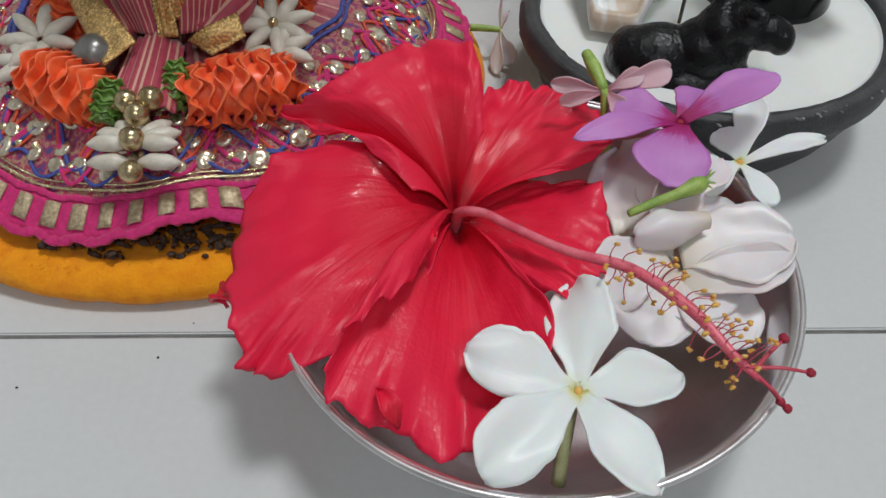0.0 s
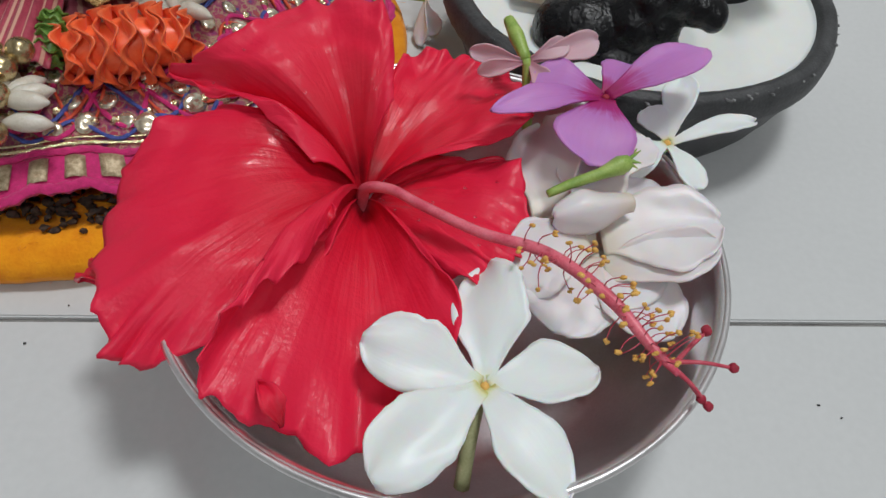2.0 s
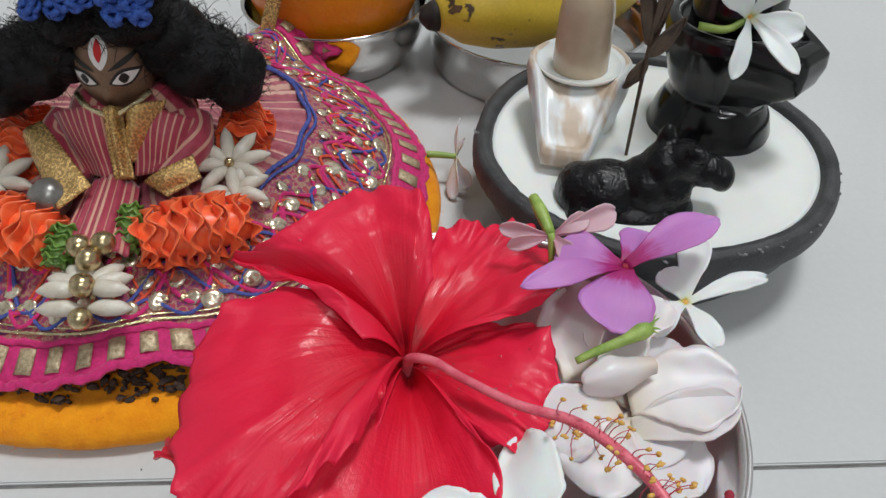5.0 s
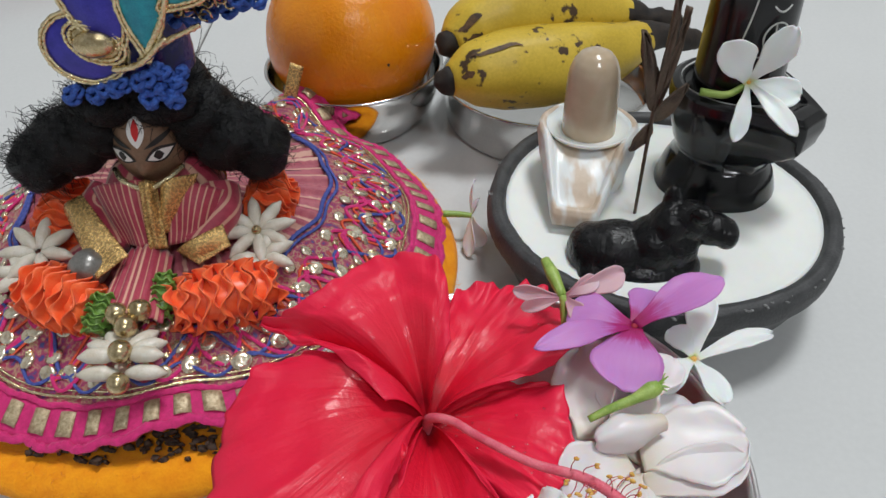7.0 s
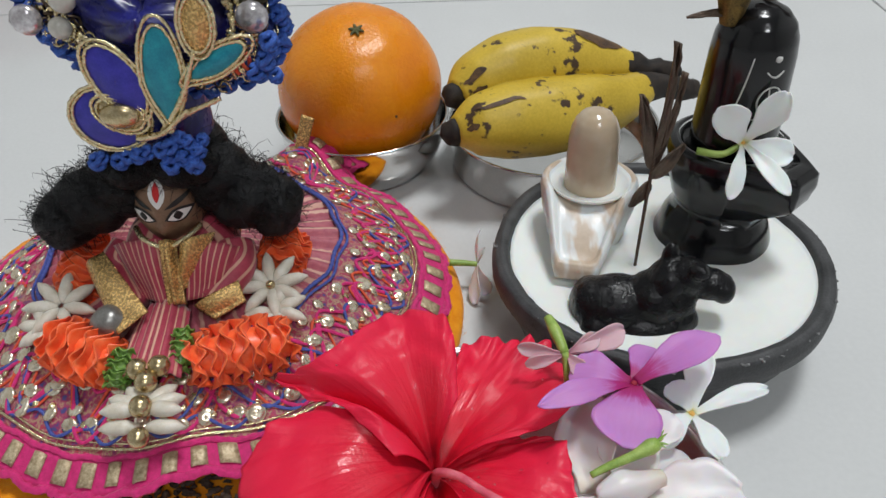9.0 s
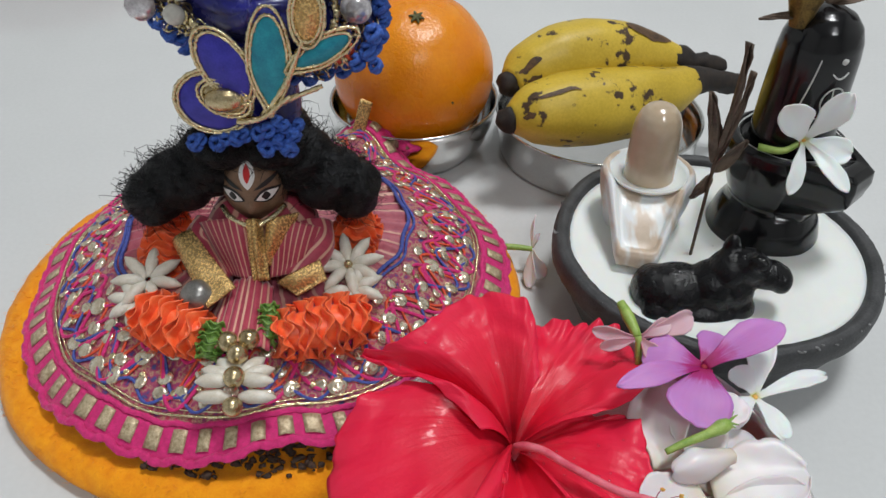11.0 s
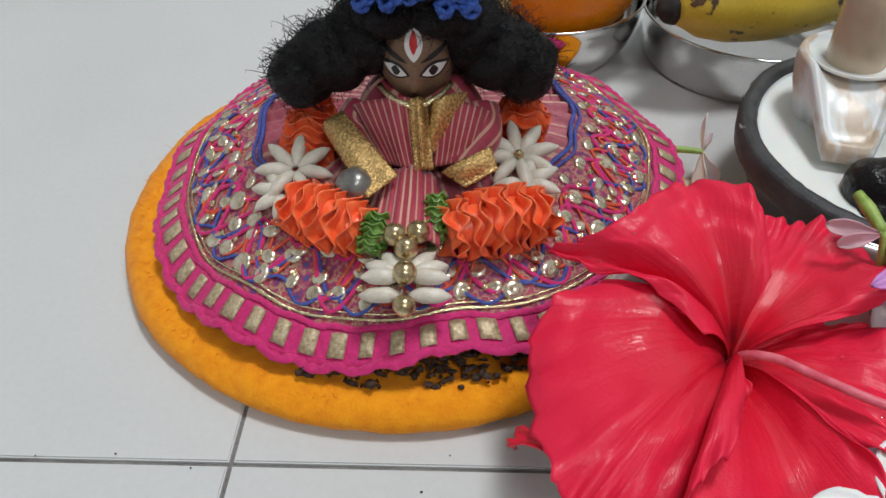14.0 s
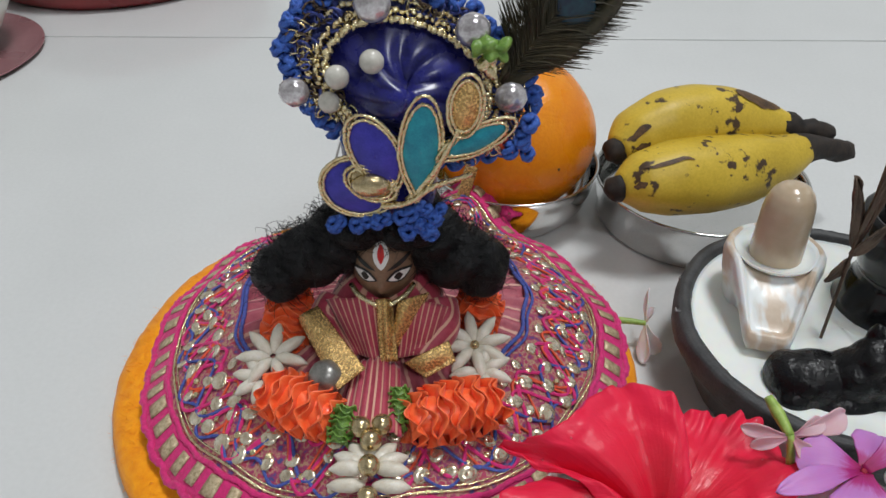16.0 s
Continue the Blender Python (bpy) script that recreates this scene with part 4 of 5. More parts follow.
def build_trident():
    t = thing("metal_trident", (0.0681, 0.1986, 0.026), "thin dark brown metal trident standing in the milk", "trident")
    bm = bm_new()
    tube(bm, [(0.0681, 0.1986, 0.0200), (0.0692, 0.2015, 0.050), (0.0705, 0.2045, 0.0680)], [0.0005, 0.0006, 0.0006], 12, 8)
    part("rod", bm, M["bronze"], t)
    for a, b, w, up in (((0.0703, 0.2042, 0.064), (0.0730, 0.2070, 0.1010), 0.0030, (0.3, -1, 0)), ((0.0700, 0.2040, 0.062), (0.0640, 0.2050, 0.0865), 0.0052, (0.5, -1, 0)), ((0.0705, 0.2045, 0.062), (0.0770, 0.2080, 0.0915), 0.0028, (0.2, -1, 0)),
                        ((0.0700, 0.2035, 0.0580), (0.0645, 0.2020, 0.0500), 0.0045, (0.3, -1, 0)), ((0.0700, 0.2040, 0.0590), (0.0790, 0.2050, 0.0700), 0.0055, (0.3, -1, 0))):
        part("blade", petal(a, b, up, w, 0.04, 0.2, 0.08, 0.42, a[0] * 900), M["bronze"], t, solid=0.0006)


build_trident()


# ---- fruit in steel bowls ----
def build_orange():
    c = (-0.0270, 0.3140, 0.0)
    bowl = thing("steel_cup", c, "small polished steel bowl holding an orange", "bowl", "fruit bowls")
    bm = bm_new()
    prof = [(0.0, 0.0015), (0.020, 0.0015), (0.0225, 0.0), (0.0250, 0.0), (0.0275, 0.002), (0.0335, 0.010), (0.0362, 0.018), (0.0372, 0.0255), (0.0380, 0.0262), (0.0380, 0.0268), (0.0370, 0.0269), (0.0362, 0.0250), (0.0352, 0.018), (0.0325, 0.0108), (0.0265, 0.003), (0.0, 0.0028)]
    lathe(bm, prof, c, 96, 0, 0, 0, 2)
    part("bowl_body", bm, M["mirror_steel"], bowl)
    rolled_rim(c, 0.0376, 0.0266, 0.0006, M["mirror_steel"], bowl)
    o = thing("orange_fruit", (c[0], c[1], 0.0045), "whole ripe orange with a dry green stem scar", "orange")
    bm = bm_new()
    made = bmesh.ops.create_icosphere(bm, subdivisions=5, radius=0.0352)["verts"]
    axis = V(0.06, -0.42, 0.905).normalized()
    for v in made:
        d = v.co.normalized()
        k = max(0.0, d.dot(axis))
        v.co = d * (0.0352 * (1 - 0.035 * k ** 30) + 0.0005 * noise.noise(d * 2.5)) * (1.0 - 0.03 * abs(d.z))
        v.co += V(c[0], c[1], 0.0392)
    part("peel", bm, M["orange"], o)
    top = V(c[0], c[1], 0.0392) + axis * 0.0332
    bm = bm_new()
    for k in range(6):
        a = k * math.tau / 6 + 0.3
        s = axis.cross(V(1, 0, 0)).normalized()
        w = axis.cross(s)
        d = s * math.cos(a) + w * math.sin(a)
        tube(bm, [top + axis * 0.0002, top + d * 0.0018 + axis * 0.0008, top + d * 0.0032 + axis * 0.0005], [0.0009, 0.0007, 0.0003], 5, 6)
    blob(bm, top + axis * 0.0004, (0.0014, 0.0014, 0.0010), 2, 0.0004, 900)
    part("stem_scar", bm, M["calyx"], o, "dry dark green stem scar")
    bm = bm_new()
    blob(bm, (-0.0108, 0.2832, 0.0400), (0.0008, 0.0006, 0.0009), 2, 0.0003, 1000)
    part("blemish", bm, M["dark_husk"], o)


build_orange()


def banana(name, pts, radii, label, end, bruises=()):
    b = thing(name, pts[0], label, "banana", "bananas")
    n, sides = 44, 20
    c = spline(pts, n)
    bm = bm_new()

    def f(u, v):
        i = round(u * n)
        d = (c[min(i + 1, n)] - c[max(i - 1, 0)]).normalized()
        s = d.cross(V(0, 0, 1)).normalized()
        w = s.cross(d)
        k = u * (len(radii) - 1)
        j = min(int(k), len(radii) - 2)
        r = radii[j] + (radii[j + 1] - radii[j]) * (k - j)
        a = v * math.tau
        r *= 1 + 0.035 * math.cos(5 * a + 0.4) + 0.02 * noise.noise(V(u * 6, math.cos(a), math.sin(a)))
        return c[i] + s * math.cos(a) * r + w * math.sin(a) * r
    g = surf(bm, f, n, sides, 0, True)
    bm.faces.new(g[0])
    part("peel", bm, M["banana"], b)
    bm = bm_new()
    d = (c[0] - c[2]).normalized()
    blob(bm, c[0] + d * 0.0010, (0.0054, 0.0054, 0.0054), 3, 0.0012, 300)
    part("blossom_end", bm, M["dark_husk"], b, "blackened blossom end")
    for u0, u1, ang, wide in bruises:
        bm = bm_new()

        def g(u, v):
            uu = u0 + (u1 - u0) * u
            return f(round(uu * n) / n, ang + wide * (v - 0.5) * math.sin(math.pi * min(0.98, max(0.02, u))) ** 0.5 + 0.02 * noise.noise(V(u * 5, ang * 9, 0))) + V(0, -0.00015, 0.00025)
        surf(bm, g, max(4, round((u1 - u0) * n)), 6)
        part("bruise", bm, M["bruise"], b, "dark brown bruise in the peel")
    bm = bm_new()
    p = [c[n - 3], c[n], *[Vector(q) for q in end]]
    tube(bm, p, [radii[-1] * 1.06, radii[-1] * 1.0, 0.0046, 0.0050, 0.0036], 14, 12)
    for v in bm.verts:
        v.co += (V(noise.noise(v.co * 260), noise.noise(v.co * 260 + V(7, 0, 0)), noise.noise(v.co * 260 + V(0, 9, 0)))) * 0.0013
    part("stem", bm, M["dark_husk"], b, "blackened withered stem")


def build_bananas():
    c = (0.0570, 0.3112, 0.0)
    dish = thing("steel_plate", c, "flat steel plate with upright sides holding two bananas", "plate", "fruit bowls")
    bm = bm_new()
    prof = [(0.0, 0.001), (0.040, 0.001), (0.0425, 0.0), (0.0445, 0.0012), (0.0452, 0.008), (0.0462, 0.0195), (0.0468, 0.0205), (0.0462, 0.0210), (0.0453, 0.0200), (0.0443, 0.008), (0.0430, 0.0026), (0.0, 0.0022)]
    lathe(bm, prof, c, 96, 0, 0, 0, 2)
    part("plate_body", bm, M["mirror_steel"], dish)
    rolled_rim(c, 0.0463, 0.0207, 0.0006, M["mirror_steel"], dish)
    banana("banana", [(0.0130, 0.2735, 0.0380), (0.0230, 0.2770, 0.0385), (0.0400, 0.2825, 0.0375), (0.0600, 0.2890, 0.0362), (0.0790, 0.2955, 0.0370), (0.0930, 0.3015, 0.0400)],
           [0.0058, 0.0118, 0.0152, 0.0161, 0.0150, 0.0112, 0.0070], "ripe yellow banana speckled with brown, lying on the steel plate", [(0.1040, 0.3060, 0.0380), (0.1130, 0.3100, 0.0345), (0.1190, 0.3130, 0.0330)], ((0.14, 0.36, 0.17, 0.022), (0.05, 0.13, 0.08, 0.05)))
    banana("banana", [(0.0140, 0.2930, 0.0440), (0.0230, 0.3000, 0.0462), (0.0400, 0.3075, 0.0485), (0.0580, 0.3130, 0.0478), (0.0760, 0.3155, 0.0450), (0.0890, 0.3160, 0.0430)],
           [0.0060, 0.0116, 0.0148, 0.0152, 0.0140, 0.0104, 0.0066], "ripe yellow banana with a brown bruise, leaning behind the other", [(0.0970, 0.3170, 0.0410), (0.1040, 0.3180, 0.0400), (0.1120, 0.3190, 0.0370)], ((0.64, 0.90, 0.22, 0.13), (0.03, 0.20, 0.14, 0.05), (0.04, 0.16, 0.04, 0.05)))


build_bananas()


# ---- the dressed idol on the mat ----
SK = (-0.0750, 0.2070)


def skirt_edge(a):
    """The skirt's reach at an angle."""
    back = math.exp(-((a - 1.21) / 0.16) ** 2)
    front = math.exp(-((a - 4.93) / 0.20) ** 2)
    return 0.0817 + 0.0053 * back - 0.0040 * front + 0.0009 * math.sin(5 * a + 1.0)


def skirt_at(a, t, lift=0.0):
    """A point of the skirt: t runs from the waist (0) to the hem (1)."""
    a = a % math.tau
    r = 0.016 + (skirt_edge(a) - 0.016) * t
    z = 0.0400 - 0.0055 * (t / 0.45) if t < 0.45 else 0.0345 - 0.0210 * ((t - 0.45) / 0.55) ** 1.12
    z += 0.0150 * math.exp(-((a - 1.21) / 0.17) ** 2) * max(0, (t - 0.35) / 0.65) ** 2
    z += 0.0065 * math.exp(-((a - 4.93) / 0.20) ** 2) * max(0, (t - 0.55) / 0.45) ** 2
    z += (0.0013 * math.sin(11 * a) + 0.0012 * noise.noise(V(math.cos(a) * 3, math.sin(a) * 3, t * 3))) * t * t
    return V(SK[0] + math.cos(a) * r, SK[1] + math.sin(a) * r, z + lift)


def skirt_frame(a, t, lift, spin=0.0):
    """A pose on the skirt, its z out of the cloth."""
    p = skirt_at(a, t, lift)
    e = (skirt_at(a + 0.02, t) - skirt_at(a - 0.02, t)).normalized()
    w = (skirt_at(a, t + 0.01) - skirt_at(a, t - 0.01)).normalized()
    n = w.cross(e).normalized()
    if n.z < 0:
        n = -n
    e2 = n.cross(w).normalized()
    m = Matrix((e2, n.cross(e2), n)).transposed().to_4x4()
    return Matrix.Translation(p) @ m @ Matrix.Rotation(spin, 4, "Z")


def placed(name, me, parent, m, base):
    """A small piece that shares its mesh with its likes."""
    ob = new(name, me)
    ob.parent = parent
    if base is not None:
        ob.matrix_parent_inverse = Matrix.Translation(-base)
    ob.matrix_basis = m
    return ob


def shared(name, bm, mat):
    me = bpy.data.meshes.new(name)
    bm.to_mesh(me)
    bm.free()
    me.materials.append(mat)
    for poly in me.polygons:
        poly.use_smooth = True
    return me


def build_skirt():
    dress = thing("dress", (SK[0], SK[1], 0.0095), "spread magenta and gold dress with mirror sequins, over the orange mat", "dress")
    base = BASE[dress]
    bm = bm_new()

    def gauze(u, v):
        a = v * math.tau
        p = skirt_at(a, u * 0.50)
        p.z += (0.0009 * math.sin(46 * a) + 0.0005 * math.sin(31 * a + 1)) * min(1, u * 2)
        return p
    surf(bm, gauze, 14, 300, 0, True)
    part("gathered_waist", bm, M["gauze"], dress, "gathered rose gauze with woven stripes")
    bm = bm_new()
    surf(bm, lambda u, v: skirt_at(v * math.tau, 0.47 + 0.41 * u, 0.0004 + 0.0003 * math.sin(40 * v * math.tau)), 16, 260, 0, True)
    part("printed_panel", bm, M["skirt"], dress, "many-coloured embroidered cloth", solid=0.0005)
    bm = bm_new()
    surf(bm, lambda u, v: skirt_at(v * math.tau, 0.866 + 0.134 * u, 0.0008), 5, 260, 0, True)
    border = part("border", bm, M["magenta"], dress, "magenta border with gold patches", solid=0.0008)
    for name, t, amp, waves, ph, r, mat, lift in (
            ("hem_cord", 1.0, 0.012, 44, 0.0, 0.0013, "magenta", 0.0010), ("border_cord", 0.866, 0.004, 40, 0.4, 0.0009, "magenta", 0.0013),
            ("gold_cord", 0.838, 0.006, 12, 0.0, 0.0005, "gold", 0.0012), ("gold_cord", 0.818, 0.006, 12, 0.2, 0.0003, "gold", 0.0012),
            ("blue_cord", 0.47, 0.010, 13, 0.0, 0.0007, "blue_cord", 0.0014), ("blue_cord", 0.495, 0.012, 13, 0.4, 0.0005, "blue_cord", 0.0014), ("blue_cord", 0.70, 0.075, 17, 0.7, 0.0005, "blue_cord", 0.0014),
            ("red_cord", 0.67, 0.10, 14, 2.0, 0.00045, "red_cord", 0.0013), ("red_cord", 0.69, 0.10, 23, 0.3, 0.0004, "red_cord", 0.0012),
            ("magenta_cord", 0.71, 0.11, 15, 3.4, 0.0006, "magenta", 0.0013), ("magenta_cord", 0.69, 0.09, 19, 5.1, 0.0006, "magenta", 0.0012),
            ("magenta_cord", 0.60, 0.04, 24, 1.1, 0.0006, "magenta", 0.0012), ("blue_cord", 0.79, 0.030, 26, 1.9, 0.0005, "blue_cord", 0.0013)):
        n = 420
        pts = [skirt_at(k / n * math.tau, min(1.005, t + amp * math.sin(waves * k / n * math.tau + ph + 0.8 * math.sin(3 * k / n * math.tau))), lift) for k in range(n)]
        bm = bm_new()

        def ring(u, v):
            i = round(v * n) % n
            d = (pts[(i + 1) % n] - pts[i - 1]).normalized()
            s = d.cross(V(0, 0, 1)).normalized()
            w = s.cross(d)
            k = u * math.tau
            rr = r * (1 + 0.18 * math.sin(i * 2.1))
            return pts[i] + s * math.cos(k) * rr + w * math.sin(k) * rr
        surf(bm, ring, 6, n, 0, True)
        part(name, bm, M[mat], dress)
    rnd = random.Random(8)
    for k in range(62):
        w = rnd.uniform(0.22, 0.34)
        a0, a1 = (k + 0.5 - w) / 62 * math.tau, (k + 0.5 + w) / 62 * math.tau
        j = rnd.uniform(-0.006, 0.006)
        bm = bm_new()
        surf(bm, lambda u, v: skirt_at(a0 + (a1 - a0) * v, 0.889 + 0.084 * u + j, 0.0016 + 0.0004 * math.sin(math.pi * v)), 3, 4)
        part("gold_patch", bm, M["patch"], border, solid=0.0003)
    bm = bm_new()
    lathe(bm, [(0.0, 0.00022), (0.0004, 0.00030), (0.0012, 0.00026), (0.0014, 0.0), (0.0012, -0.0004)], (0, 0, 0), 9)
    disc = shared("sequin", bm, M["sequin"])
    bm = bm_new()
    lathe(bm, [(0.0, 0.0004), (0.0007, 0.0005), (0.0009, 0.0003), (0.0010, -0.0003)], (0, 0, 0), 6)
    small = shared("gold_sequin", bm, M["gold"])
    for row, (t, num, size) in enumerate(((0.545, 34, 1.2), (0.625, 38, 1.55), (0.695, 46, 1.35), (0.770, 54, 1.6), (0.60, 50, 0.9), (0.735, 70, 1.0))):
        for k in range(num):
            a = (k + 0.5 * (row % 2)) / num * math.tau + rnd.uniform(-0.03, 0.03)
            tt = t + rnd.uniform(-0.025, 0.025)
            s = size * rnd.uniform(1.0, 1.5)
            m = skirt_frame(a, tt, 0.0013, rnd.uniform(0, 6)) @ Matrix.Rotation(rnd.uniform(-0.35, 0.35), 4, "X") @ Matrix.Rotation(rnd.uniform(-0.35, 0.35), 4, "Y") @ Matrix.Diagonal((s, s * rnd.uniform(0.8, 1.0), s, 1))
            placed("sequin", disc if row < 4 else small, dress, m, base)
    # folded tape at the raised back corner
    bm = bm_new()
    surf(bm, lambda u, v: V(-0.0525, 0.2770, 0.0290).lerp(V(-0.0480, 0.2775, 0.0270), v).lerp(V(-0.0480, 0.2815, 0.0430).lerp(V(-0.0432, 0.2820, 0.0405), v), u) + V(0, -0.0008 * math.sin(5 * u), 0), 8, 4)
    part("folded_tape", bm, M["gold_cloth"], dress, "folded pale gold tape", solid=0.0006)
    # dark lace petticoat that shows under the lifted hem
    bm = bm_new()
    for k in range(420):
        a = rnd.uniform(4.40, 5.65)
        r = rnd.uniform(0.070, 0.0825)
        blob(bm, (SK[0] + math.cos(a) * r, SK[1] + math.sin(a) * r, 0.0095 + rnd.uniform(0.0005, 0.0040)), (rnd.uniform(0.0005, 0.0016), rnd.uniform(0.0004, 0.0012), rnd.uniform(0.0004, 0.0010)), 1, 0.0012, 1400, seed=k)
    tagged(part("lace_petticoat", bm, M["lace"], dress, "dark brown lace under the hem"), kind="stuff")
    # bodice
    def drape(name, c00, c10, c01, c11, bulge, mat, folds=3.0, label=""):
        c = [Vector(q) for q in (c00, c10, c01, c11)]
        bm = bm_new()

        def f(u, v):
            q = c[0].lerp(c[1], v).lerp(c[2].lerp(c[3], v), u)
            return q + V(0, -0.7, 0.7) * (bulge * math.sin(math.pi * v) * (0.4 + 0.6 * math.sin(math.pi * min(1, u + 0.2))) + 0.0005 * math.sin(folds * math.tau * v + 2 * u))
        surf(bm, f, 16, 20)
        part(name, bm, M[mat], dress, label, solid=0.0005)
    drape("bodice_side", (-0.0895, 0.1860, 0.0535), (-0.0732, 0.1812, 0.0588), (-0.0800, 0.1740, 0.0430), (-0.0718, 0.1713, 0.0425), 0.0036, "stripe", 1.5, "red silk with gold stripes")
    drape("bodice_side", (-0.0655, 0.1815, 0.0588), (-0.0520, 0.1860, 0.0510), (-0.0675, 0.1725, 0.0430), (-0.0565, 0.1750, 0.0430), 0.0034, "stripe", 1.5, "red silk with gold stripes")
    drape("bodice_front", (-0.0738, 0.1806, 0.0585), (-0.0690, 0.1804, 0.0588), (-0.0722, 0.1708, 0.0430), (-0.0672, 0.1712, 0.0430), 0.0030, "gold_cloth", 2.0, "gold brocade front")
    drape("collar", (-0.0672, 0.1788, 0.0590), (-0.0585, 0.1835, 0.0590), (-0.0690, 0.1735, 0.0460), (-0.0645, 0.1760, 0.0460), 0.0036, "gold_cloth", 1.0, "gold brocade collar")
    drape("cuff", (-0.0980, 0.1830, 0.0485), (-0.0915, 0.1830, 0.0535), (-0.0835, 0.1605, 0.0420), (-0.0760, 0.1660, 0.0450), 0.0030, "gold_cloth", 1.0, "gold brocade cuff")
    drape("cuff", (-0.0655, 0.1715, 0.0420), (-0.0525, 0.1755, 0.0475), (-0.0590, 0.1680, 0.0395), (-0.0505, 0.1720, 0.0425), 0.0024, "gold_cloth", 1.0, "gold brocade cuff")
    for pts, rr in (([(-0.0870, 0.1900, 0.0490), (-0.0900, 0.1830, 0.0455), (-0.0830, 0.1720, 0.0410)], [0.0060, 0.0056, 0.0046]), ([(-0.0560, 0.1900, 0.0490), (-0.0550, 0.1830, 0.0450), (-0.0610, 0.1740, 0.0410)], [0.0060, 0.0054, 0.0046])):
        bm = bm_new()
        tube(bm, pts, rr, 18, 18)
        part("sleeve", bm, M["stripe"], dress, "red silk sleeve with gold stripes")
    bm = bm_new()
    surf(bm, lambda u, v: V(-0.0718 + (0.0088 + 0.0082 * u) * math.cos(v * math.tau), 0.1930 + (0.0078 + 0.0030 * u) * math.sin(v * math.tau), 0.0588 - 0.0090 * u * u), 8, 40, 0, True)
    part("shoulder_cloth", bm, M["stripe"], dress, "red silk over the shoulders", solid=0.0005)
    bm = bm_new()
    surf(bm, lambda u, v: V(-0.0735 + (v - 0.5) * (0.0135 + 0.004 * u), 0.1715 - 0.0230 * u, 0.0405 - 0.0035 * u + 0.0035 * math.sin(math.pi * v) + 0.0005 * math.sin(6 * math.tau * v)), 14, 28)
    part("lap_cloth", bm, M["stripe"], dress, "striped red silk over the lap", solid=0.0005)
    bm = bm_new()
    tube(bm, [(-0.0815, 0.1860, 0.0595), (-0.0780, 0.1812, 0.0588), (-0.0718, 0.1792, 0.0572), (-0.0660, 0.1808, 0.0592), (-0.0630, 0.1860, 0.0600)], [0.0009], 30, 8)
    part("neck_cord", bm, M["gold"], dress, "gold cord at the neck")


build_skirt()


def build_idol():
    """One plain mesh: head, neck, body and arms, with painted marks on the face."""
    hc, hr = V(-0.0718, 0.1930, 0.0650), (0.0104, 0.0116, 0.0142)
    bm = bm_new()
    made = bmesh.ops.create_icosphere(bm, subdivisions=4, radius=1.0)["verts"]
    for v in made:
        d = v.co.copy()
        q = V(d.x * hr[0], d.y * hr[1], d.z * hr[2])
        if d.z < 0:
            q.x *= 1 - 0.38 * d.z * d.z
        nose = math.exp(-(q.x / 0.0014) ** 2) * math.exp(-((q.z + 0.0035) / 0.0024) ** 2)
        if d.y < 0:
            q.y -= 0.0020 * nose + 0.0007 * math.exp(-(q.x / 0.003) ** 2 - ((q.z + 0.0085) / 0.0012) ** 2)
        v.co = hc + q
    for fc in bm.faces:
        fc.smooth = True
    tube(bm, [(-0.0716, 0.195, 0.058), (-0.0716, 0.194, 0.050)], [0.0055, 0.0065], 4, 16)
    blob(bm, (-0.0716, 0.1930, 0.0440), (0.0150, 0.0105, 0.0145), 3)
    blob(bm, (-0.0716, 0.1900, 0.0240), (0.0260, 0.0230, 0.0140), 3)
    for s in (-1, 1):
        tube(bm, [(-0.0716 + s * 0.013, 0.190, 0.049), (-0.0716 + s * 0.0145, 0.184, 0.045), (-0.0716 + s * 0.012, 0.178, 0.0420)], [0.0045, 0.0040, 0.0036], 10, 12)
        blob(bm, (-0.0716 + s * 0.0118, 0.1938, 0.0660), (0.0016, 0.0022, 0.0034), 2)
    blob(bm, (-0.0872, 0.1655, 0.0420), (0.0056, 0.0052, 0.0050), 3, 0.0005, 260, 4)
    def front(x, z, lift):
        k = max(0.0, 1 - (x / hr[0]) ** 2 - (z / hr[2]) ** 2)
        return V(hc.x + x, hc.y - hr[1] * math.sqrt(k) - lift - 0.0020 * math.exp(-(x / 0.0014) ** 2) * math.exp(-((z + 0.0035) / 0.0024) ** 2), hc.z + z)

    def mark(x, z, w, h, turn, mi, lift, power=1.0):
        def f(u, v):
            s = v * 2 - 1
            e = math.sin(math.pi * u) ** power * h * 0.5 * s
            a = (u - 0.5) * w
            return front(x + a * math.cos(turn) - e * math.sin(turn), z + a * math.sin(turn) + e * math.cos(turn), lift)
        surf(bm, f, 12, 6, mi)
    for s in (-1, 1):
        mark(s * 0.0050, 0.0010, 0.0080, 0.0044, s * 0.28, 1, 0.00022)
        mark(s * 0.0050, 0.0009, 0.0064, 0.0030, s * 0.28, 2, 0.00032)
        mark(s * 0.0048, 0.0010, 0.0025, 0.0027, 0, 1, 0.00042)
        mark(s * 0.0054, 0.0049, 0.0084, 0.0015, s * 0.42, 1, 0.00025)
    mark(0.0, 0.0076, 0.0082, 0.0046, math.pi / 2, 2, 0.00030, 0.8)
    mark(0.0, 0.0080, 0.0052, 0.0020, math.pi / 2, 3, 0.00042, 0.8)
    mark(0.0, -0.0078, 0.0044, 0.0010, 0.0, 3, 0.0006)
    ob = part("seated_idol", bm, [M["skin"], M["ink"], M["white_paint"], M["red_paint"], M["silver_bead"]])
    tagged(ob, "small dark metal idol with a painted face, seated in its dress", "idol")


build_idol()


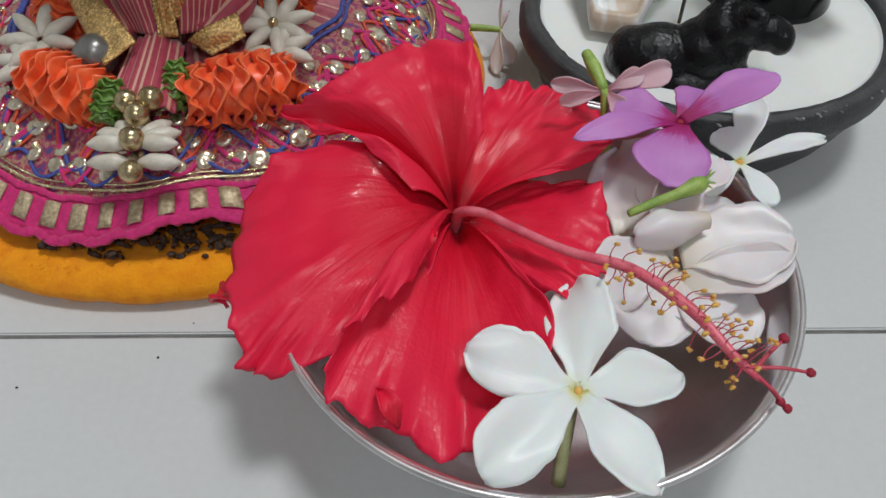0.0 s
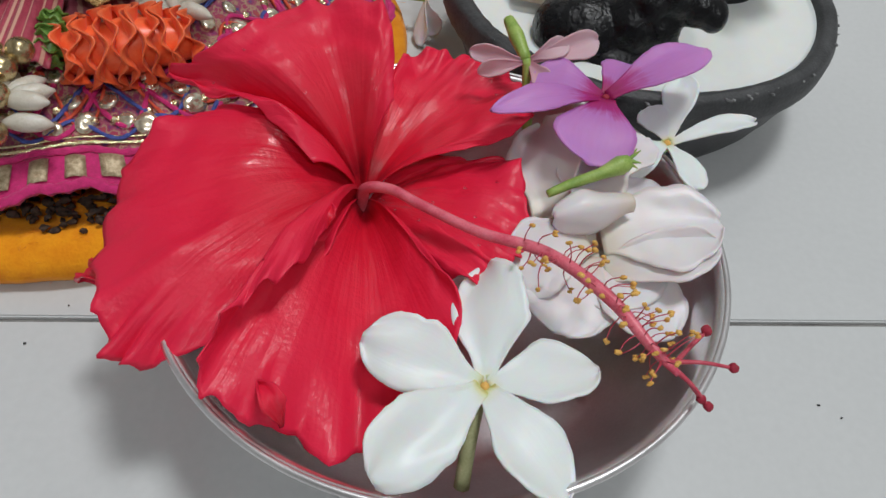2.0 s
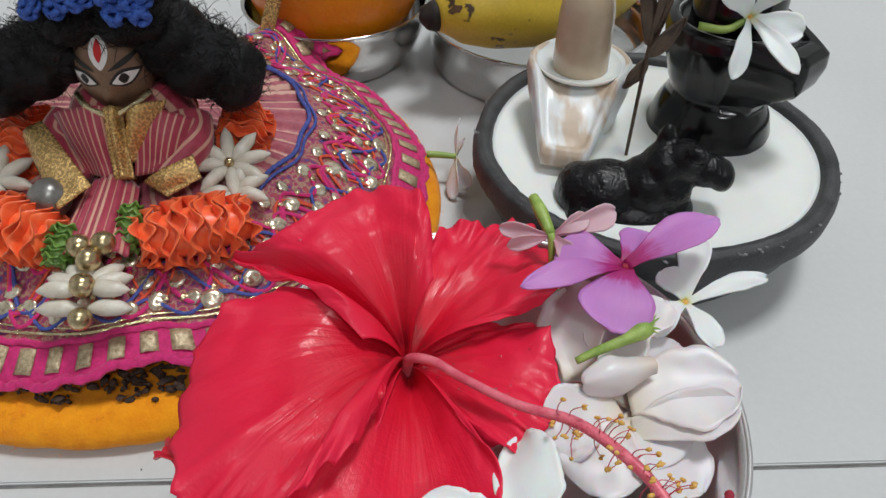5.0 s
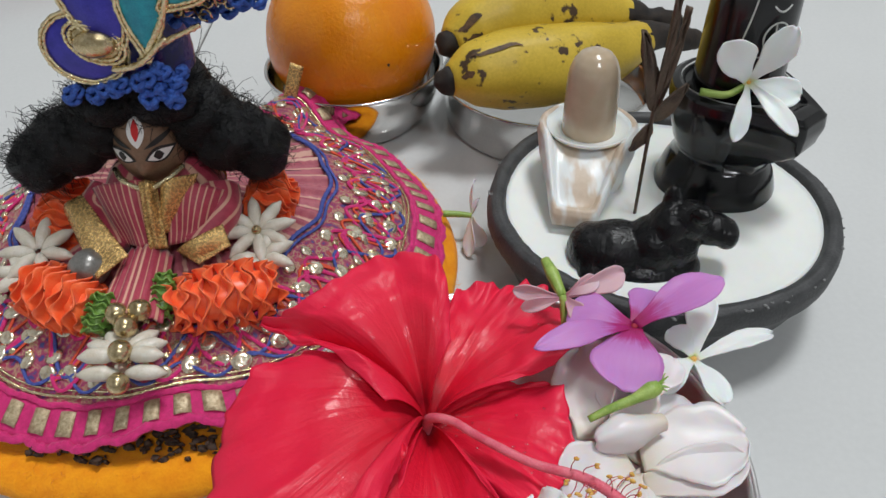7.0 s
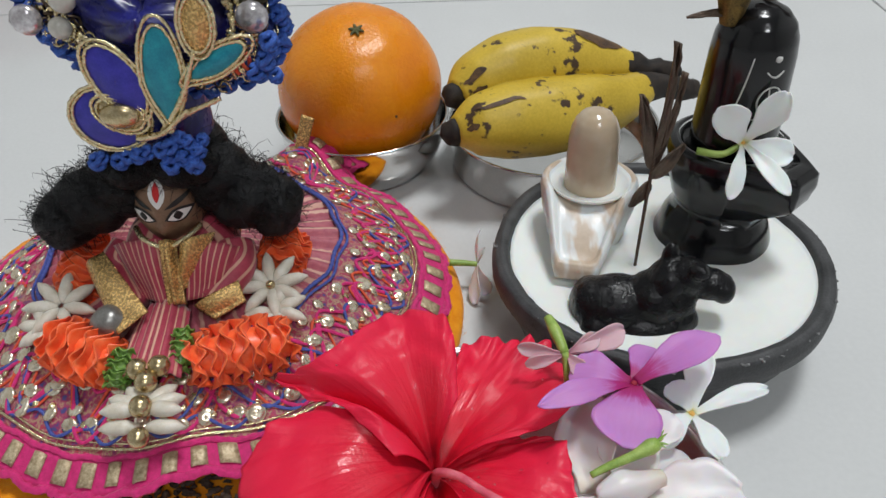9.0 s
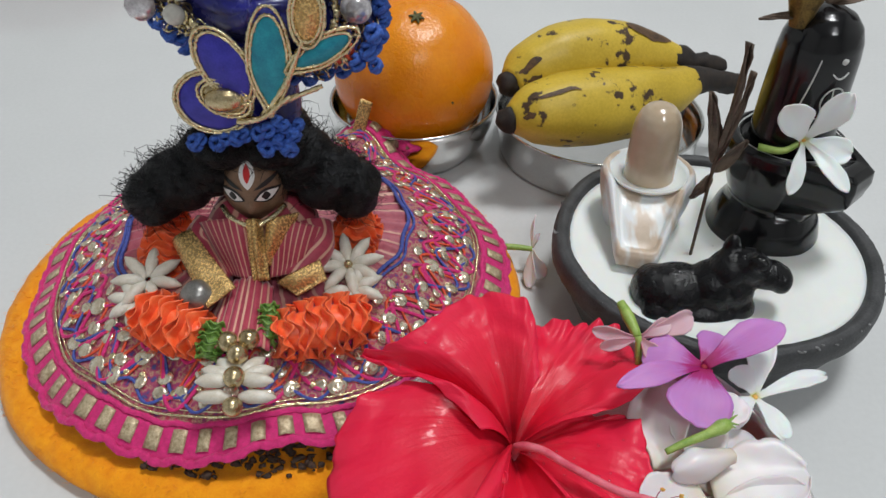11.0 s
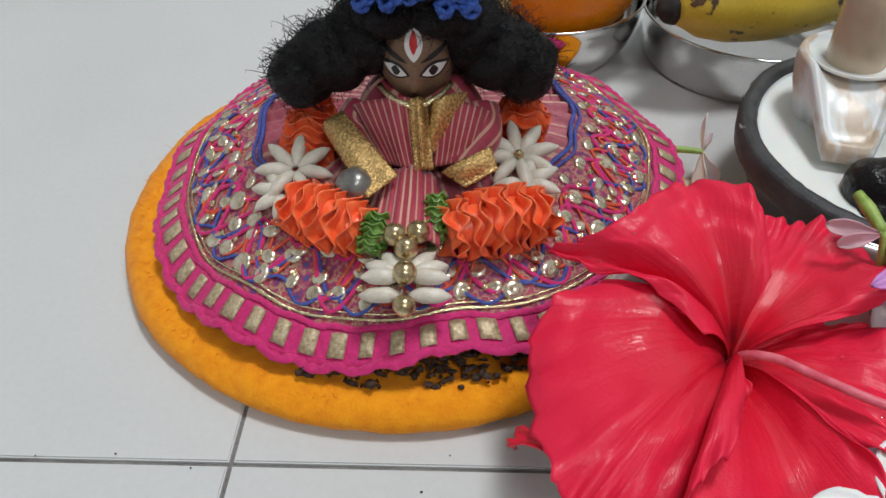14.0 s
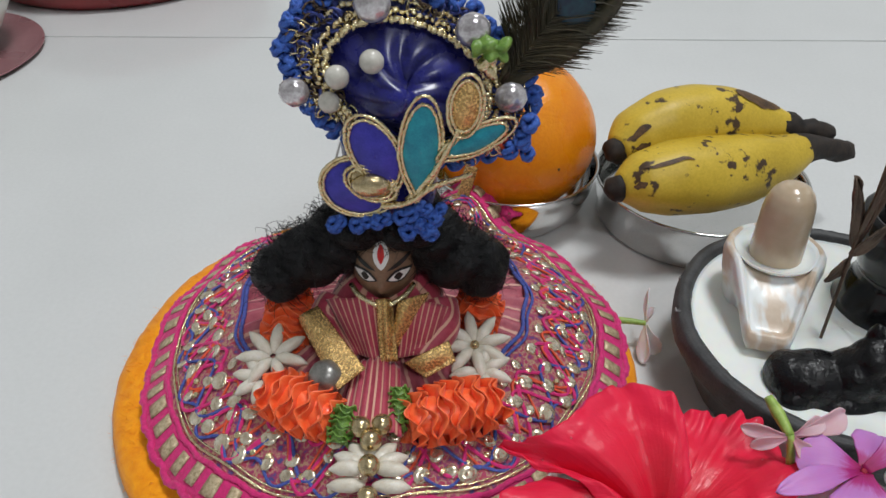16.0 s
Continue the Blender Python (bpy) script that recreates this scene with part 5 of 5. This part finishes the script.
def build_wig():
    wig = thing("black_wig", (-0.0716, 0.1980, 0.055), "frizzy black wig of hair in two thick side rolls", "wig")
    rnd = random.Random(17)
    strands = bm_new()
    for name, blobs in (("side_roll", [((-0.0850, 0.1950, 0.0700), (0.0100, 0.0110, 0.0105)), ((-0.0945, 0.1935, 0.0645), (0.0110, 0.0105, 0.0098)), ((-0.1030, 0.1915, 0.0600), (0.0088, 0.0095, 0.0088))]),
                        ("side_roll", [((-0.0585, 0.1960, 0.0700), (0.0100, 0.0110, 0.0105)), ((-0.0510, 0.1955, 0.0640), (0.0110, 0.0105, 0.0100)), ((-0.0435, 0.1955, 0.0595), (0.0086, 0.0095, 0.0095))]),
                        ("crown_hair", [((-0.0790, 0.1880, 0.0785), (0.0085, 0.0060, 0.0062)), ((-0.0640, 0.1880, 0.0785), (0.0085, 0.0060, 0.0062)), ((-0.0716, 0.2010, 0.0760), (0.0170, 0.0125, 0.0120)), ((-0.0716, 0.1945, 0.0825), (0.0120, 0.0105, 0.0055))])):
        bm = bm_new()
        for k, (c, r) in enumerate(blobs):
            blob(bm, c, r, 4, 0.0014, 190, seed=k * 3.0)
            for _ in range(420):
                d = Vector((rnd.gauss(0, 1), rnd.gauss(0, 1) - 0.3, rnd.gauss(0, 1) + 0.5)).normalized()
                p = Vector(c) + Vector([d[i] * r[i] * 0.98 for i in range(3)])
                w = Vector((rnd.gauss(0, 1), rnd.gauss(0, 0.6), rnd.gauss(0.3, 0.8))).normalized()
                ln = rnd.uniform(0.0012, 0.0036) if rnd.random() < 0.93 else rnd.uniform(0.004, 0.007)
                tube(strands, [p, p + (d * 0.6 + w * 0.5) * ln * 0.5, p + (d * 0.45 + w) * ln, p + (w * 1.2 + V(0, 0, -0.3) + d * 0.2) * ln * 1.1], [0.00010, 0.00009, 0.00005], 4, 3, caps=False)
        ob = part(name, bm, M["hair"], wig)
        md = ob.modifiers.new("merge", "REMESH")
        md.mode, md.voxel_size, md.use_smooth_shade = "VOXEL", 0.0007, True
    tagged(part("stray_hairs", strands, M["hair"], wig), kind="stuff")


build_wig()


def build_crown():
    crown = thing("crown", (-0.0680, 0.1950, 0.085), "royal blue satin crown with gold cords, pearls and blue crochet beads", "crown")
    y = 0.1815
    bm = bm_new()
    lathe(bm, [(0.0125, 0.0845), (0.0130, 0.088), (0.0130, 0.096), (0.0125, 0.106), (0.0135, 0.118), (0.0120, 0.119), (0.010, 0.096), (0.0112, 0.0848)], (-0.0690, 0.1965, 0.0), 64, 0, 0.0012, 2.0, 2)
    part("band", bm, M["blue_satin"], crown, "blue satin band")

    def ell(t, s, yy=0.0):
        x, z = math.cos(t) * 0.0310 * s, math.sin(t) * 0.0210 * s
        return V(-0.0625 + x * 0.966 + z * 0.10, 0.1900 + yy + 0.004 * math.sin(t), 0.1235 - x * 0.24 + z)
    # satin puff, pleated
    bm = bm_new()

    def puff(u, v):
        t = v * math.tau
        p = ell(t, 0.66 * u)
        p.y -= 0.0085 * math.cos(u * math.pi / 2) + 0.0042 * (abs(math.sin(4.5 * t + 2.5 * u)) - 0.5) * u * (1.15 - u)
        return p
    surf(bm, puff, 16, 72, 0, True)
    part("satin_puff", bm, M["blue_satin"], crown, "gathered blue satin", solid=0.0006)
    for s, r, yy, nm in ((0.66, 0.0013, -0.004, "gold_band"), (0.74, 0.0010, -0.003, "gold_band"), (0.84, 0.0012, -0.0015, "gold_band")):
        bm = bm_new()
        for k in range(96):
            t = k / 96 * math.tau
            blob(bm, ell(t, s + 0.012 * math.sin(k * 2.4), yy), (r * (0.8 + 0.3 * math.sin(k * 1.7)), r * 0.8, r * 0.9), 1, 0.0005, 900, seed=k)
        tagged(part(nm, bm, M["gold"], crown, "gold beaded lace band"), kind="stuff")
    bm = bm_new()
    surf(bm, lambda u, v: ell(v * math.tau, 0.60 + 0.36 * u, 0.0010 + 0.001 * math.sin(30 * v * math.tau)), 5, 96, 0, True)
    part("lace_ring", bm, M["blue_cord"], crown, "dark blue lace ring", solid=0.0012)
    lace = random.Random(61)
    for mat, num in (("gold", 90), ("blue_cord", 60), ("bronze", 60)):
        bm = bm_new()
        for k in range(num):
            t, s = lace.uniform(0, math.tau), lace.uniform(0.66, 0.97)
            e, w = ell(t, s, -0.0022), lace.uniform(0.0010, 0.0022)
            tube(bm, [e + V(w * math.cos(b + k), -0.0008 * math.sin(2 * b), w * math.sin(b + k)) for b in (0, 1.3, 2.6, 3.9, 5.2)], [0.00032], 10, 4)
        tagged(part("filigree", bm, M[mat], crown), kind="stuff")

    def knot(p, r, seed):
        """A small ball of wound crochet thread."""
        bm = bm_new()
        pts = []
        for i in range(27):
            t = i / 26
            a, b = t * math.tau * 4.3 + seed, math.pi * (0.5 + 0.47 * math.sin(t * math.tau * 1.7 + seed))
            pts.append(Vector(p) + V(math.cos(a) * math.sin(b), math.sin(a) * math.sin(b) * 0.85, math.cos(b)) * r * 0.74)
        tube(bm, pts, [r * 0.34], 54, 5)
        part("crochet_bead", bm, M["crochet"], crown)
    rnd = random.Random(23)
    for k in range(40):
        t = k / 40 * math.tau
        p = ell(t, 1.0 + rnd.uniform(-0.03, 0.04), rnd.uniform(-0.002, 0.001))
        knot(p, 0.0026, k * 2.0)
    for x, yy, z, r in ((-0.0832, y - 0.001, 0.0850, 1.1), (-0.0815, y - 0.001, 0.0862, 0.8), (-0.0770, y - 0.0015, 0.0852, 1.1), (-0.0745, y - 0.002, 0.0868, 0.9), (-0.0715, y - 0.0025, 0.0872, 1.0), (-0.0690, y - 0.002, 0.0880, 0.9), (-0.0650, y - 0.0025, 0.0888, 1.1), (-0.0625, y - 0.003, 0.0900, 1.0), (-0.0600, y - 0.002, 0.0915, 1.0),
                        (-0.0635, y - 0.003, 0.0845, 1.2), (-0.0600, y - 0.003, 0.0865, 1.0), (-0.0575, y - 0.003, 0.0845, 1.2), (-0.0560, y - 0.002, 0.0880, 1.0), (-0.0580, y - 0.002, 0.0905, 0.9), (-0.0545, y - 0.001, 0.0905, 0.8), (-0.0345, y - 0.003, 0.1125, 1.1), (-0.0330, y - 0.003, 0.1170, 1.1), (-0.0375, y - 0.003, 0.1095, 1.0), (-0.0330, y - 0.002, 0.1080, 0.9)):
        knot((x, yy, z), 0.0023 * r, x * 4000)

    def leaf(cx, cz, rx, rz, turn, mat, yy, name, cord=0.00048, point=0.0):
        def out(t, s):
            a, b = math.cos(t) * rx * s, math.sin(t) * rz * s
            if math.sin(t) < 0:
                a *= 1 - point * math.sin(t) ** 2
            return V(cx + a * math.cos(turn) - b * math.sin(turn), yy, cz + a * math.sin(turn) + b * math.cos(turn))
        bm = bm_new()

        def f(u, v):
            p = out(v * math.tau, u)
            p.y -= 0.0014 * math.cos(u * math.pi / 2)
            return p
        surf(bm, f, 8, 40, 0, True)
        lf = part(name, bm, M[mat], crown, solid=0.0004)
        for s, r in ((1.0, cord), (1.0 + 1.7 * cord / max(min(rx, rz), 0.001), cord)):
            bm = bm_new()
            tube(bm, [out(k / 40 * math.tau, s) + V(0, -0.0004, 0) for k in range(41)], [r], 150, 6, caps=False)
            for v in bm.verts:
                v.co += V(noise.noise(v.co * 2600), noise.noise(v.co * 2600 + V(4, 0, 0)), noise.noise(v.co * 2600 + V(0, 4, 0))) * 0.0003
            part("gold_outline", bm, M["gold"], lf)
        return lf
    leaf(-0.0757, 0.0978, 0.0092, 0.0084, 0.0, "violet_satin", y - 0.0015, "violet_lobe")
    leaf(-0.0706, 0.1085, 0.0055, 0.0098, 0.42, "violet_satin", y - 0.0030, "violet_lobe", point=0.3)
    leaf(-0.0594, 0.1095, 0.0046, 0.0128, -0.10, "teal_satin", y - 0.0035, "teal_lobe", point=0.75)
    leaf(-0.0484, 0.1225, 0.0034, 0.0066, -0.12, "gold_cloth", y - 0.0050, "gold_lobe")
    leaf(-0.0460, 0.1130, 0.0028, 0.0085, -1.05, "teal_satin", y - 0.0040, "teal_lobe", point=0.5)
    for a, b, c in (((-0.0630, y - 0.003, 0.0945), (-0.0560, y - 0.004, 0.1040), (-0.0500, y - 0.0055, 0.1165)), ((-0.0630, y - 0.003, 0.0945), (-0.0560, y - 0.004, 0.0995), (-0.0465, y - 0.005, 0.1040)), ((-0.0700, y - 0.003, 0.0925), (-0.0630, y - 0.004, 0.0945), (-0.0550, y - 0.005, 0.1010))):
        bm = bm_new()
        tube(bm, [a, b, c], [0.0011, 0.0009, 0.0006], 24, 6)
        for v in bm.verts:
            v.co += V(noise.noise(v.co * 2200), 0, noise.noise(v.co * 2200 + V(4, 0, 0))) * 0.0004
        part("gold_cord", bm, M["gold"], crown)

    def stone(p, r, mat, name, facets=2):
        bm = bm_new()
        blob(bm, p, r, facets)
        ob = part(name, bm, M[mat], crown)
        return ob
    stone((-0.0724, y - 0.0040, 0.0996), (0.0050, 0.0024, 0.0034), "bead", "gold_stone", 3)
    leaf(-0.0724, 0.0996, 0.0058, 0.0040, -0.5, "bead", y - 0.0028, "stone_setting", 0.0005)
    for x, z, r in ((-0.0790, 0.1272, 0.0030), (-0.0815, 0.1207, 0.0027), (-0.0705, 0.1312, 0.0030)):
        stone((x, 0.1815, z), (r, r * 0.9, r), "pearl", "pearl", 3)
    for x, z, r in ((-0.0905, 0.1215, 0.0040), (-0.0700, 0.1435, 0.0046), (-0.0470, 0.1375, 0.0044), (-0.0375, 0.1205, 0.0042)):
        stone((x, 0.1850, z), (r, r * 0.6, r), "crystal", "crystal_stone", 2)
    for x, z in ((-0.0432, 0.1300), (-0.0412, 0.1335), (-0.0446, 0.1340)):
        bm = bm_new()
        blob(bm, (x, 0.1825, z), (0.0026, 0.0018, 0.0028), 4, 0.0022, 420, seed=x * 999)
        part("ribbon_bud", bm, M["leaf_satin"] if z > 0.131 else M["gold"], crown)
    for k in range(7):
        bm = bm_new()
        x, z = -0.0410 + rnd.uniform(-0.003, 0.003), 0.1115 + rnd.uniform(-0.002, 0.002)
        tube(bm, [(x - 0.0015, 0.181, z + rnd.uniform(0, 0.003)), (x, 0.1785, z), (x + rnd.uniform(-0.001, 0.002), 0.181, z - 0.003)], [0.0005], 8, 6)
        part("thread_loop", bm, M["red_cord"] if k % 2 else M["gold"], crown)


build_crown()


def build_feather():
    f = thing("peacock_feather", (-0.0385, 0.1880, 0.1240), "dark peacock feather tucked into the crown", "feather")
    axis = [(-0.0395, 0.1885, 0.1230), (-0.0300, 0.1900, 0.1370), (-0.0200, 0.1930, 0.1500), (-0.0120, 0.1960, 0.1580)]
    bm = bm_new()
    tube(bm, axis, [0.0006, 0.0004, 0.0002], 20, 6)
    part("quill", bm, M["bronze"], f)
    part("vane", petal((-0.0400, 0.1885, 0.1215), (-0.0075, 0.1965, 0.1580), (0, -1, 0.2), 0.015, 0.04, 0.1, 0.10, 0.55, 4.0, nu=40, nv=20), M["feather"], f, solid=0.0003)
    c = spline(axis, 100)
    rnd = random.Random(31)
    bm = bm_new()
    for k in range(1500):
        i = rnd.randint(6, 98)
        d = (c[min(i + 2, 100)] - c[i - 2]).normalized()
        s = d.cross(V(0, -1, 0)).normalized() * (1 if k % 2 else -1)
        ln = rnd.uniform(0.011, 0.021) * (1 - 0.35 * abs(i / 100 - 0.5))
        p = c[i] + V(0, rnd.uniform(-0.0015, 0.0015), 0)
        q = p + (s * 0.75 + d * 0.75) * ln + V(0, rnd.uniform(-0.003, 0.003), -0.0025)
        tube(bm, [p, p.lerp(q, 0.5) + d * 0.001, q], [0.00022, 0.00018, 0.00005], 5, 3, caps=False)
    tagged(part("barb_fringe", bm, M["feather"], f, "dark green-brown barbs"), kind="stuff")
    bm = bm_new()
    blob(bm, (-0.0235, 0.1900, 0.1415), (0.0050, 0.0010, 0.0058), 3, 0.0008, 300)
    part("feather_eye", bm, M["feather_eye"], f, "deep blue eye of the feather")


build_feather()


def build_garland():
    g = thing("garland", (-0.0725, 0.1600, 0.033), "garland of coral satin rosettes, ivory shell flowers and gold beads", "garland")

    def rosette(p0, p1, rad, name, mat, rows, seed, label):
        p0, p1 = Vector(p0), Vector(p1)
        d = (p1 - p0).normalized()
        s = d.cross(V(0, 0, 1)).normalized()
        w = s.cross(d)
        bm = bm_new()
        tube(bm, [p0.lerp(p1, 0.04), p0.lerp(p1, 0.5), p0.lerp(p1, 0.96)], [rad * 0.5, rad * 0.72, rad * 0.5], 12, 14)
        core = part(name, bm, M[mat], g, label)
        num = rows + 4
        for k in range(num):
            t = (k + 0.5) / num
            reach = rad * math.sin(math.pi * (0.14 + 0.72 * t)) ** 0.5
            turn, waves = seed * 3 + k * 1.9, 5 + (k * 5 + int(seed)) % 3

            def f(u, v):
                a = v * math.tau
                rr = reach * (0.40 + 0.62 * math.sin(u * 1.65) + 0.12 * u * noise.noise(V(math.cos(a) * 1.6 + seed, math.sin(a) * 1.6, k)))
                along = rad * u * (0.17 * math.sin(waves * a + turn) + 0.10 * math.sin(2 * a + turn * 1.7) + 0.16 * noise.noise(V(math.cos(a) * 2 + k, math.sin(a) * 2, seed)))
                return p0.lerp(p1, t) + (s * math.cos(a) + w * math.sin(a)) * rr + d * along
            bm = bm_new()
            surf(bm, f, 7, 60, 0, True)
            part("ruffle", bm, M[mat], core, solid=0.0004)
    rosette((-0.1035, 0.2030, 0.0420), (-0.1030, 0.1800, 0.0380), 0.0082, "ribbon_rosette", "coral", 5, 1.0, "ruffled coral satin ribbon")
    rosette((-0.1060, 0.1660, 0.0360), (-0.0830, 0.1540, 0.0360), 0.0088, "ribbon_rosette", "coral", 6, 2.3, "ruffled coral satin ribbon")
    rosette((-0.0645, 0.1540, 0.0365), (-0.0370, 0.1635, 0.0355), 0.0090, "ribbon_rosette", "coral", 7, 3.9, "ruffled coral satin ribbon")
    rosette((-0.0430, 0.2050, 0.0410), (-0.0440, 0.1900, 0.0385), 0.0078, "ribbon_rosette", "coral", 4, 5.2, "ruffled coral satin ribbon")
    rosette((-0.0825, 0.1470, 0.0350), (-0.0800, 0.1560, 0.0410), 0.0040, "green_bow", "leaf_satin", 3, 6.1, "twisted green satin bow")
    rosette((-0.0665, 0.1520, 0.0350), (-0.0660, 0.1625, 0.0420), 0.0036, "green_bow", "leaf_satin", 3, 7.4, "twisted green satin bow")

    def shell_flower(c, num, ln, start, span, lean, wid=0.0020, rise=0.35):
        c = Vector(c)
        for k in range(num):
            a = start + span * k / max(1, num - (0 if span > 6 else 1))
            d = V(math.cos(a), math.sin(a) * 0.86, rise * math.sin(a) + lean).normalized()
            bm = bm_new()
            p = c + d * ln * 0.55
            tube(bm, [c + d * 0.0010, c + d * ln * 0.4 + V(0, 0, 0.0004), c + d * ln * 0.75 + V(0, 0, 0.0003), c + d * ln], [0.0009, wid, wid * 0.85, 0.0003], 10, 10)
            part("shell_petal", bm, M["shell"], g)

    def beadball(p, r):
        bm = bm_new()
        blob(bm, p, (r, r, r), 3)
        part("gold_bead", bm, M["bead"], g)
    shell_flower((-0.0449, 0.1805, 0.0405), 8, 0.0112, 0.2, math.tau, 0.12)
    shell_flower((-0.0430, 0.1730, 0.0375), 6, 0.0095, -2.9, 4.2, 0.05)
    shell_flower((-0.1050, 0.1750, 0.0400), 7, 0.0110, 0.6, math.tau, 0.12)
    shell_flower((-0.1075, 0.1690, 0.0370), 4, 0.0090, 2.2, 2.4, 0.0)
    shell_flower((-0.0727, 0.1395, 0.0350), 7, 0.0108, -0.15, 3.45, 0.08, 0.0023, -0.15)
    shell_flower((-0.0727, 0.1360, 0.0322), 2, 0.0112, -0.05, 3.24, 0.04, 0.0022)
    beadball((-0.0449, 0.1795, 0.0420), 0.0014)
    for p, r in (((-0.0758, 0.1492, 0.0400), 0.0030), ((-0.0702, 0.1500, 0.0402), 0.0030), ((-0.0728, 0.1455, 0.0390), 0.0030), ((-0.0727, 0.1388, 0.0372), 0.0030), ((-0.0727, 0.1325, 0.0325), 0.0028)):
        beadball(p, r)


build_garland()

# ---- loose things on the floor ----
five_petal("fallen_pink_flower", "limp translucent pale pink flower fallen on the tiles", (0.0185, 0.2240, 0.0105),
           [(0.0205, 0.2330, 0.0200), (0.0222, 0.2150, 0.0040), (0.0225, 0.2210, 0.0020), (0.0215, 0.2270, 0.0160), (0.0180, 0.2130, 0.0010)],
           "rose_petal", [0.0030, 0.0075, 0.0060, 0.0040, 0.0060], up=(-1, -0.3, 0.5), stalk=[(0.0185, 0.2240, 0.0108), (0.0135, 0.2247, 0.0110), (0.0085, 0.2250, 0.0112)], seed=52.0, stalk_r=0.0012)


def build_far_vessels():
    # Thin disc laid for the dull pink ellipse on the tiles round the bowl.
    c = (-0.4060, 0.4770, 0.0)
    v = thing("pink_disc", c, "flat dusky pink round disc under a white bowl", "plate")
    bm = bm_new()
    lathe(bm, [(0.0, 0.0005), (0.070, 0.0), (0.074, 0.0012), (0.078, 0.0030), (0.0775, 0.0036), (0.073, 0.0022), (0.0, 0.0020)], c, 96, 0, 0, 0, 2)
    part("plate_body", bm, M["dusky"], v)
    c = (-0.4060, 0.4770, 0.0022)
    v = thing("white_bowl", c, "plain white glazed bowl standing on a pink disc", "bowl")
    bm = bm_new()
    lathe(bm, [(0.0, 0.001), (0.040, 0.0), (0.044, 0.002), (0.056, 0.014), (0.067, 0.032), (0.072, 0.052), (0.0715, 0.053), (0.070, 0.052), (0.064, 0.032), (0.050, 0.013), (0.0, 0.006)], c, 80, 0, 0, 0, 2)
    part("bowl_body", bm, M["ceramic"], v)
    c = (-0.3350, 0.6650, 0.0)
    v = thing("maroon_stand", c, "round maroon lacquered stand on the floor", "stand")
    bm = bm_new()
    lathe(bm, [(0.0, 0.001), (0.100, 0.0), (0.106, 0.004), (0.109, 0.012), (0.108, 0.030), (0.111, 0.038), (0.111, 0.046), (0.106, 0.050), (0.0, 0.050)], c, 96, 0, 0, 0, 2)
    part("stand_body", bm, M["maroon"], v)


build_far_vessels()


def build_specks():
    """Bits of grit on the tiles."""
    rnd = random.Random(2)
    bm = bm_new()
    for x, y in ((-0.0683, 0.1030), (-0.062, 0.113), (-0.0990, 0.0950), (-0.113, 0.082), (-0.125, 0.108), (-0.145, 0.1115), (-0.165, 0.1105), (-0.041, 0.100), (0.100, 0.088), (0.104, 0.085)):
        blob(bm, (x, y, 0.0003), (rnd.uniform(0.00022, 0.0004), rnd.uniform(0.0002, 0.0003), 0.0002), 1, 0.0001, 2000)
    tagged(part("grit", bm, M["ink"]), "few dark specks of grit on the tiles", "grit", kind="stuff")


build_specks()


# ---- floor tiles ----
def build_tiles():
    g = 0.0006
    bm = bm_new()
    box(bm, (g, g, -0.0080), (TILE - g, TILE - g, 0.0))
    bmesh.ops.bevel(bm, geom=[e for e in bm.edges if e.verts[0].co.z > -0.001 and e.verts[1].co.z > -0.001], offset=0.0004, segments=2, affect="EDGES")
    me = bpy.data.meshes.new("tile")
    bm.to_mesh(me)
    bm.free()
    me.materials.append(M["tile"])
    for i in range(-4, 5):
        for j in range(-7, 4):
            ob = new("tile", me)
            ob.parent = floor
            ob.location = (GROUT_X + i * TILE, GROUT_Y + j * TILE, 0)


build_tiles()
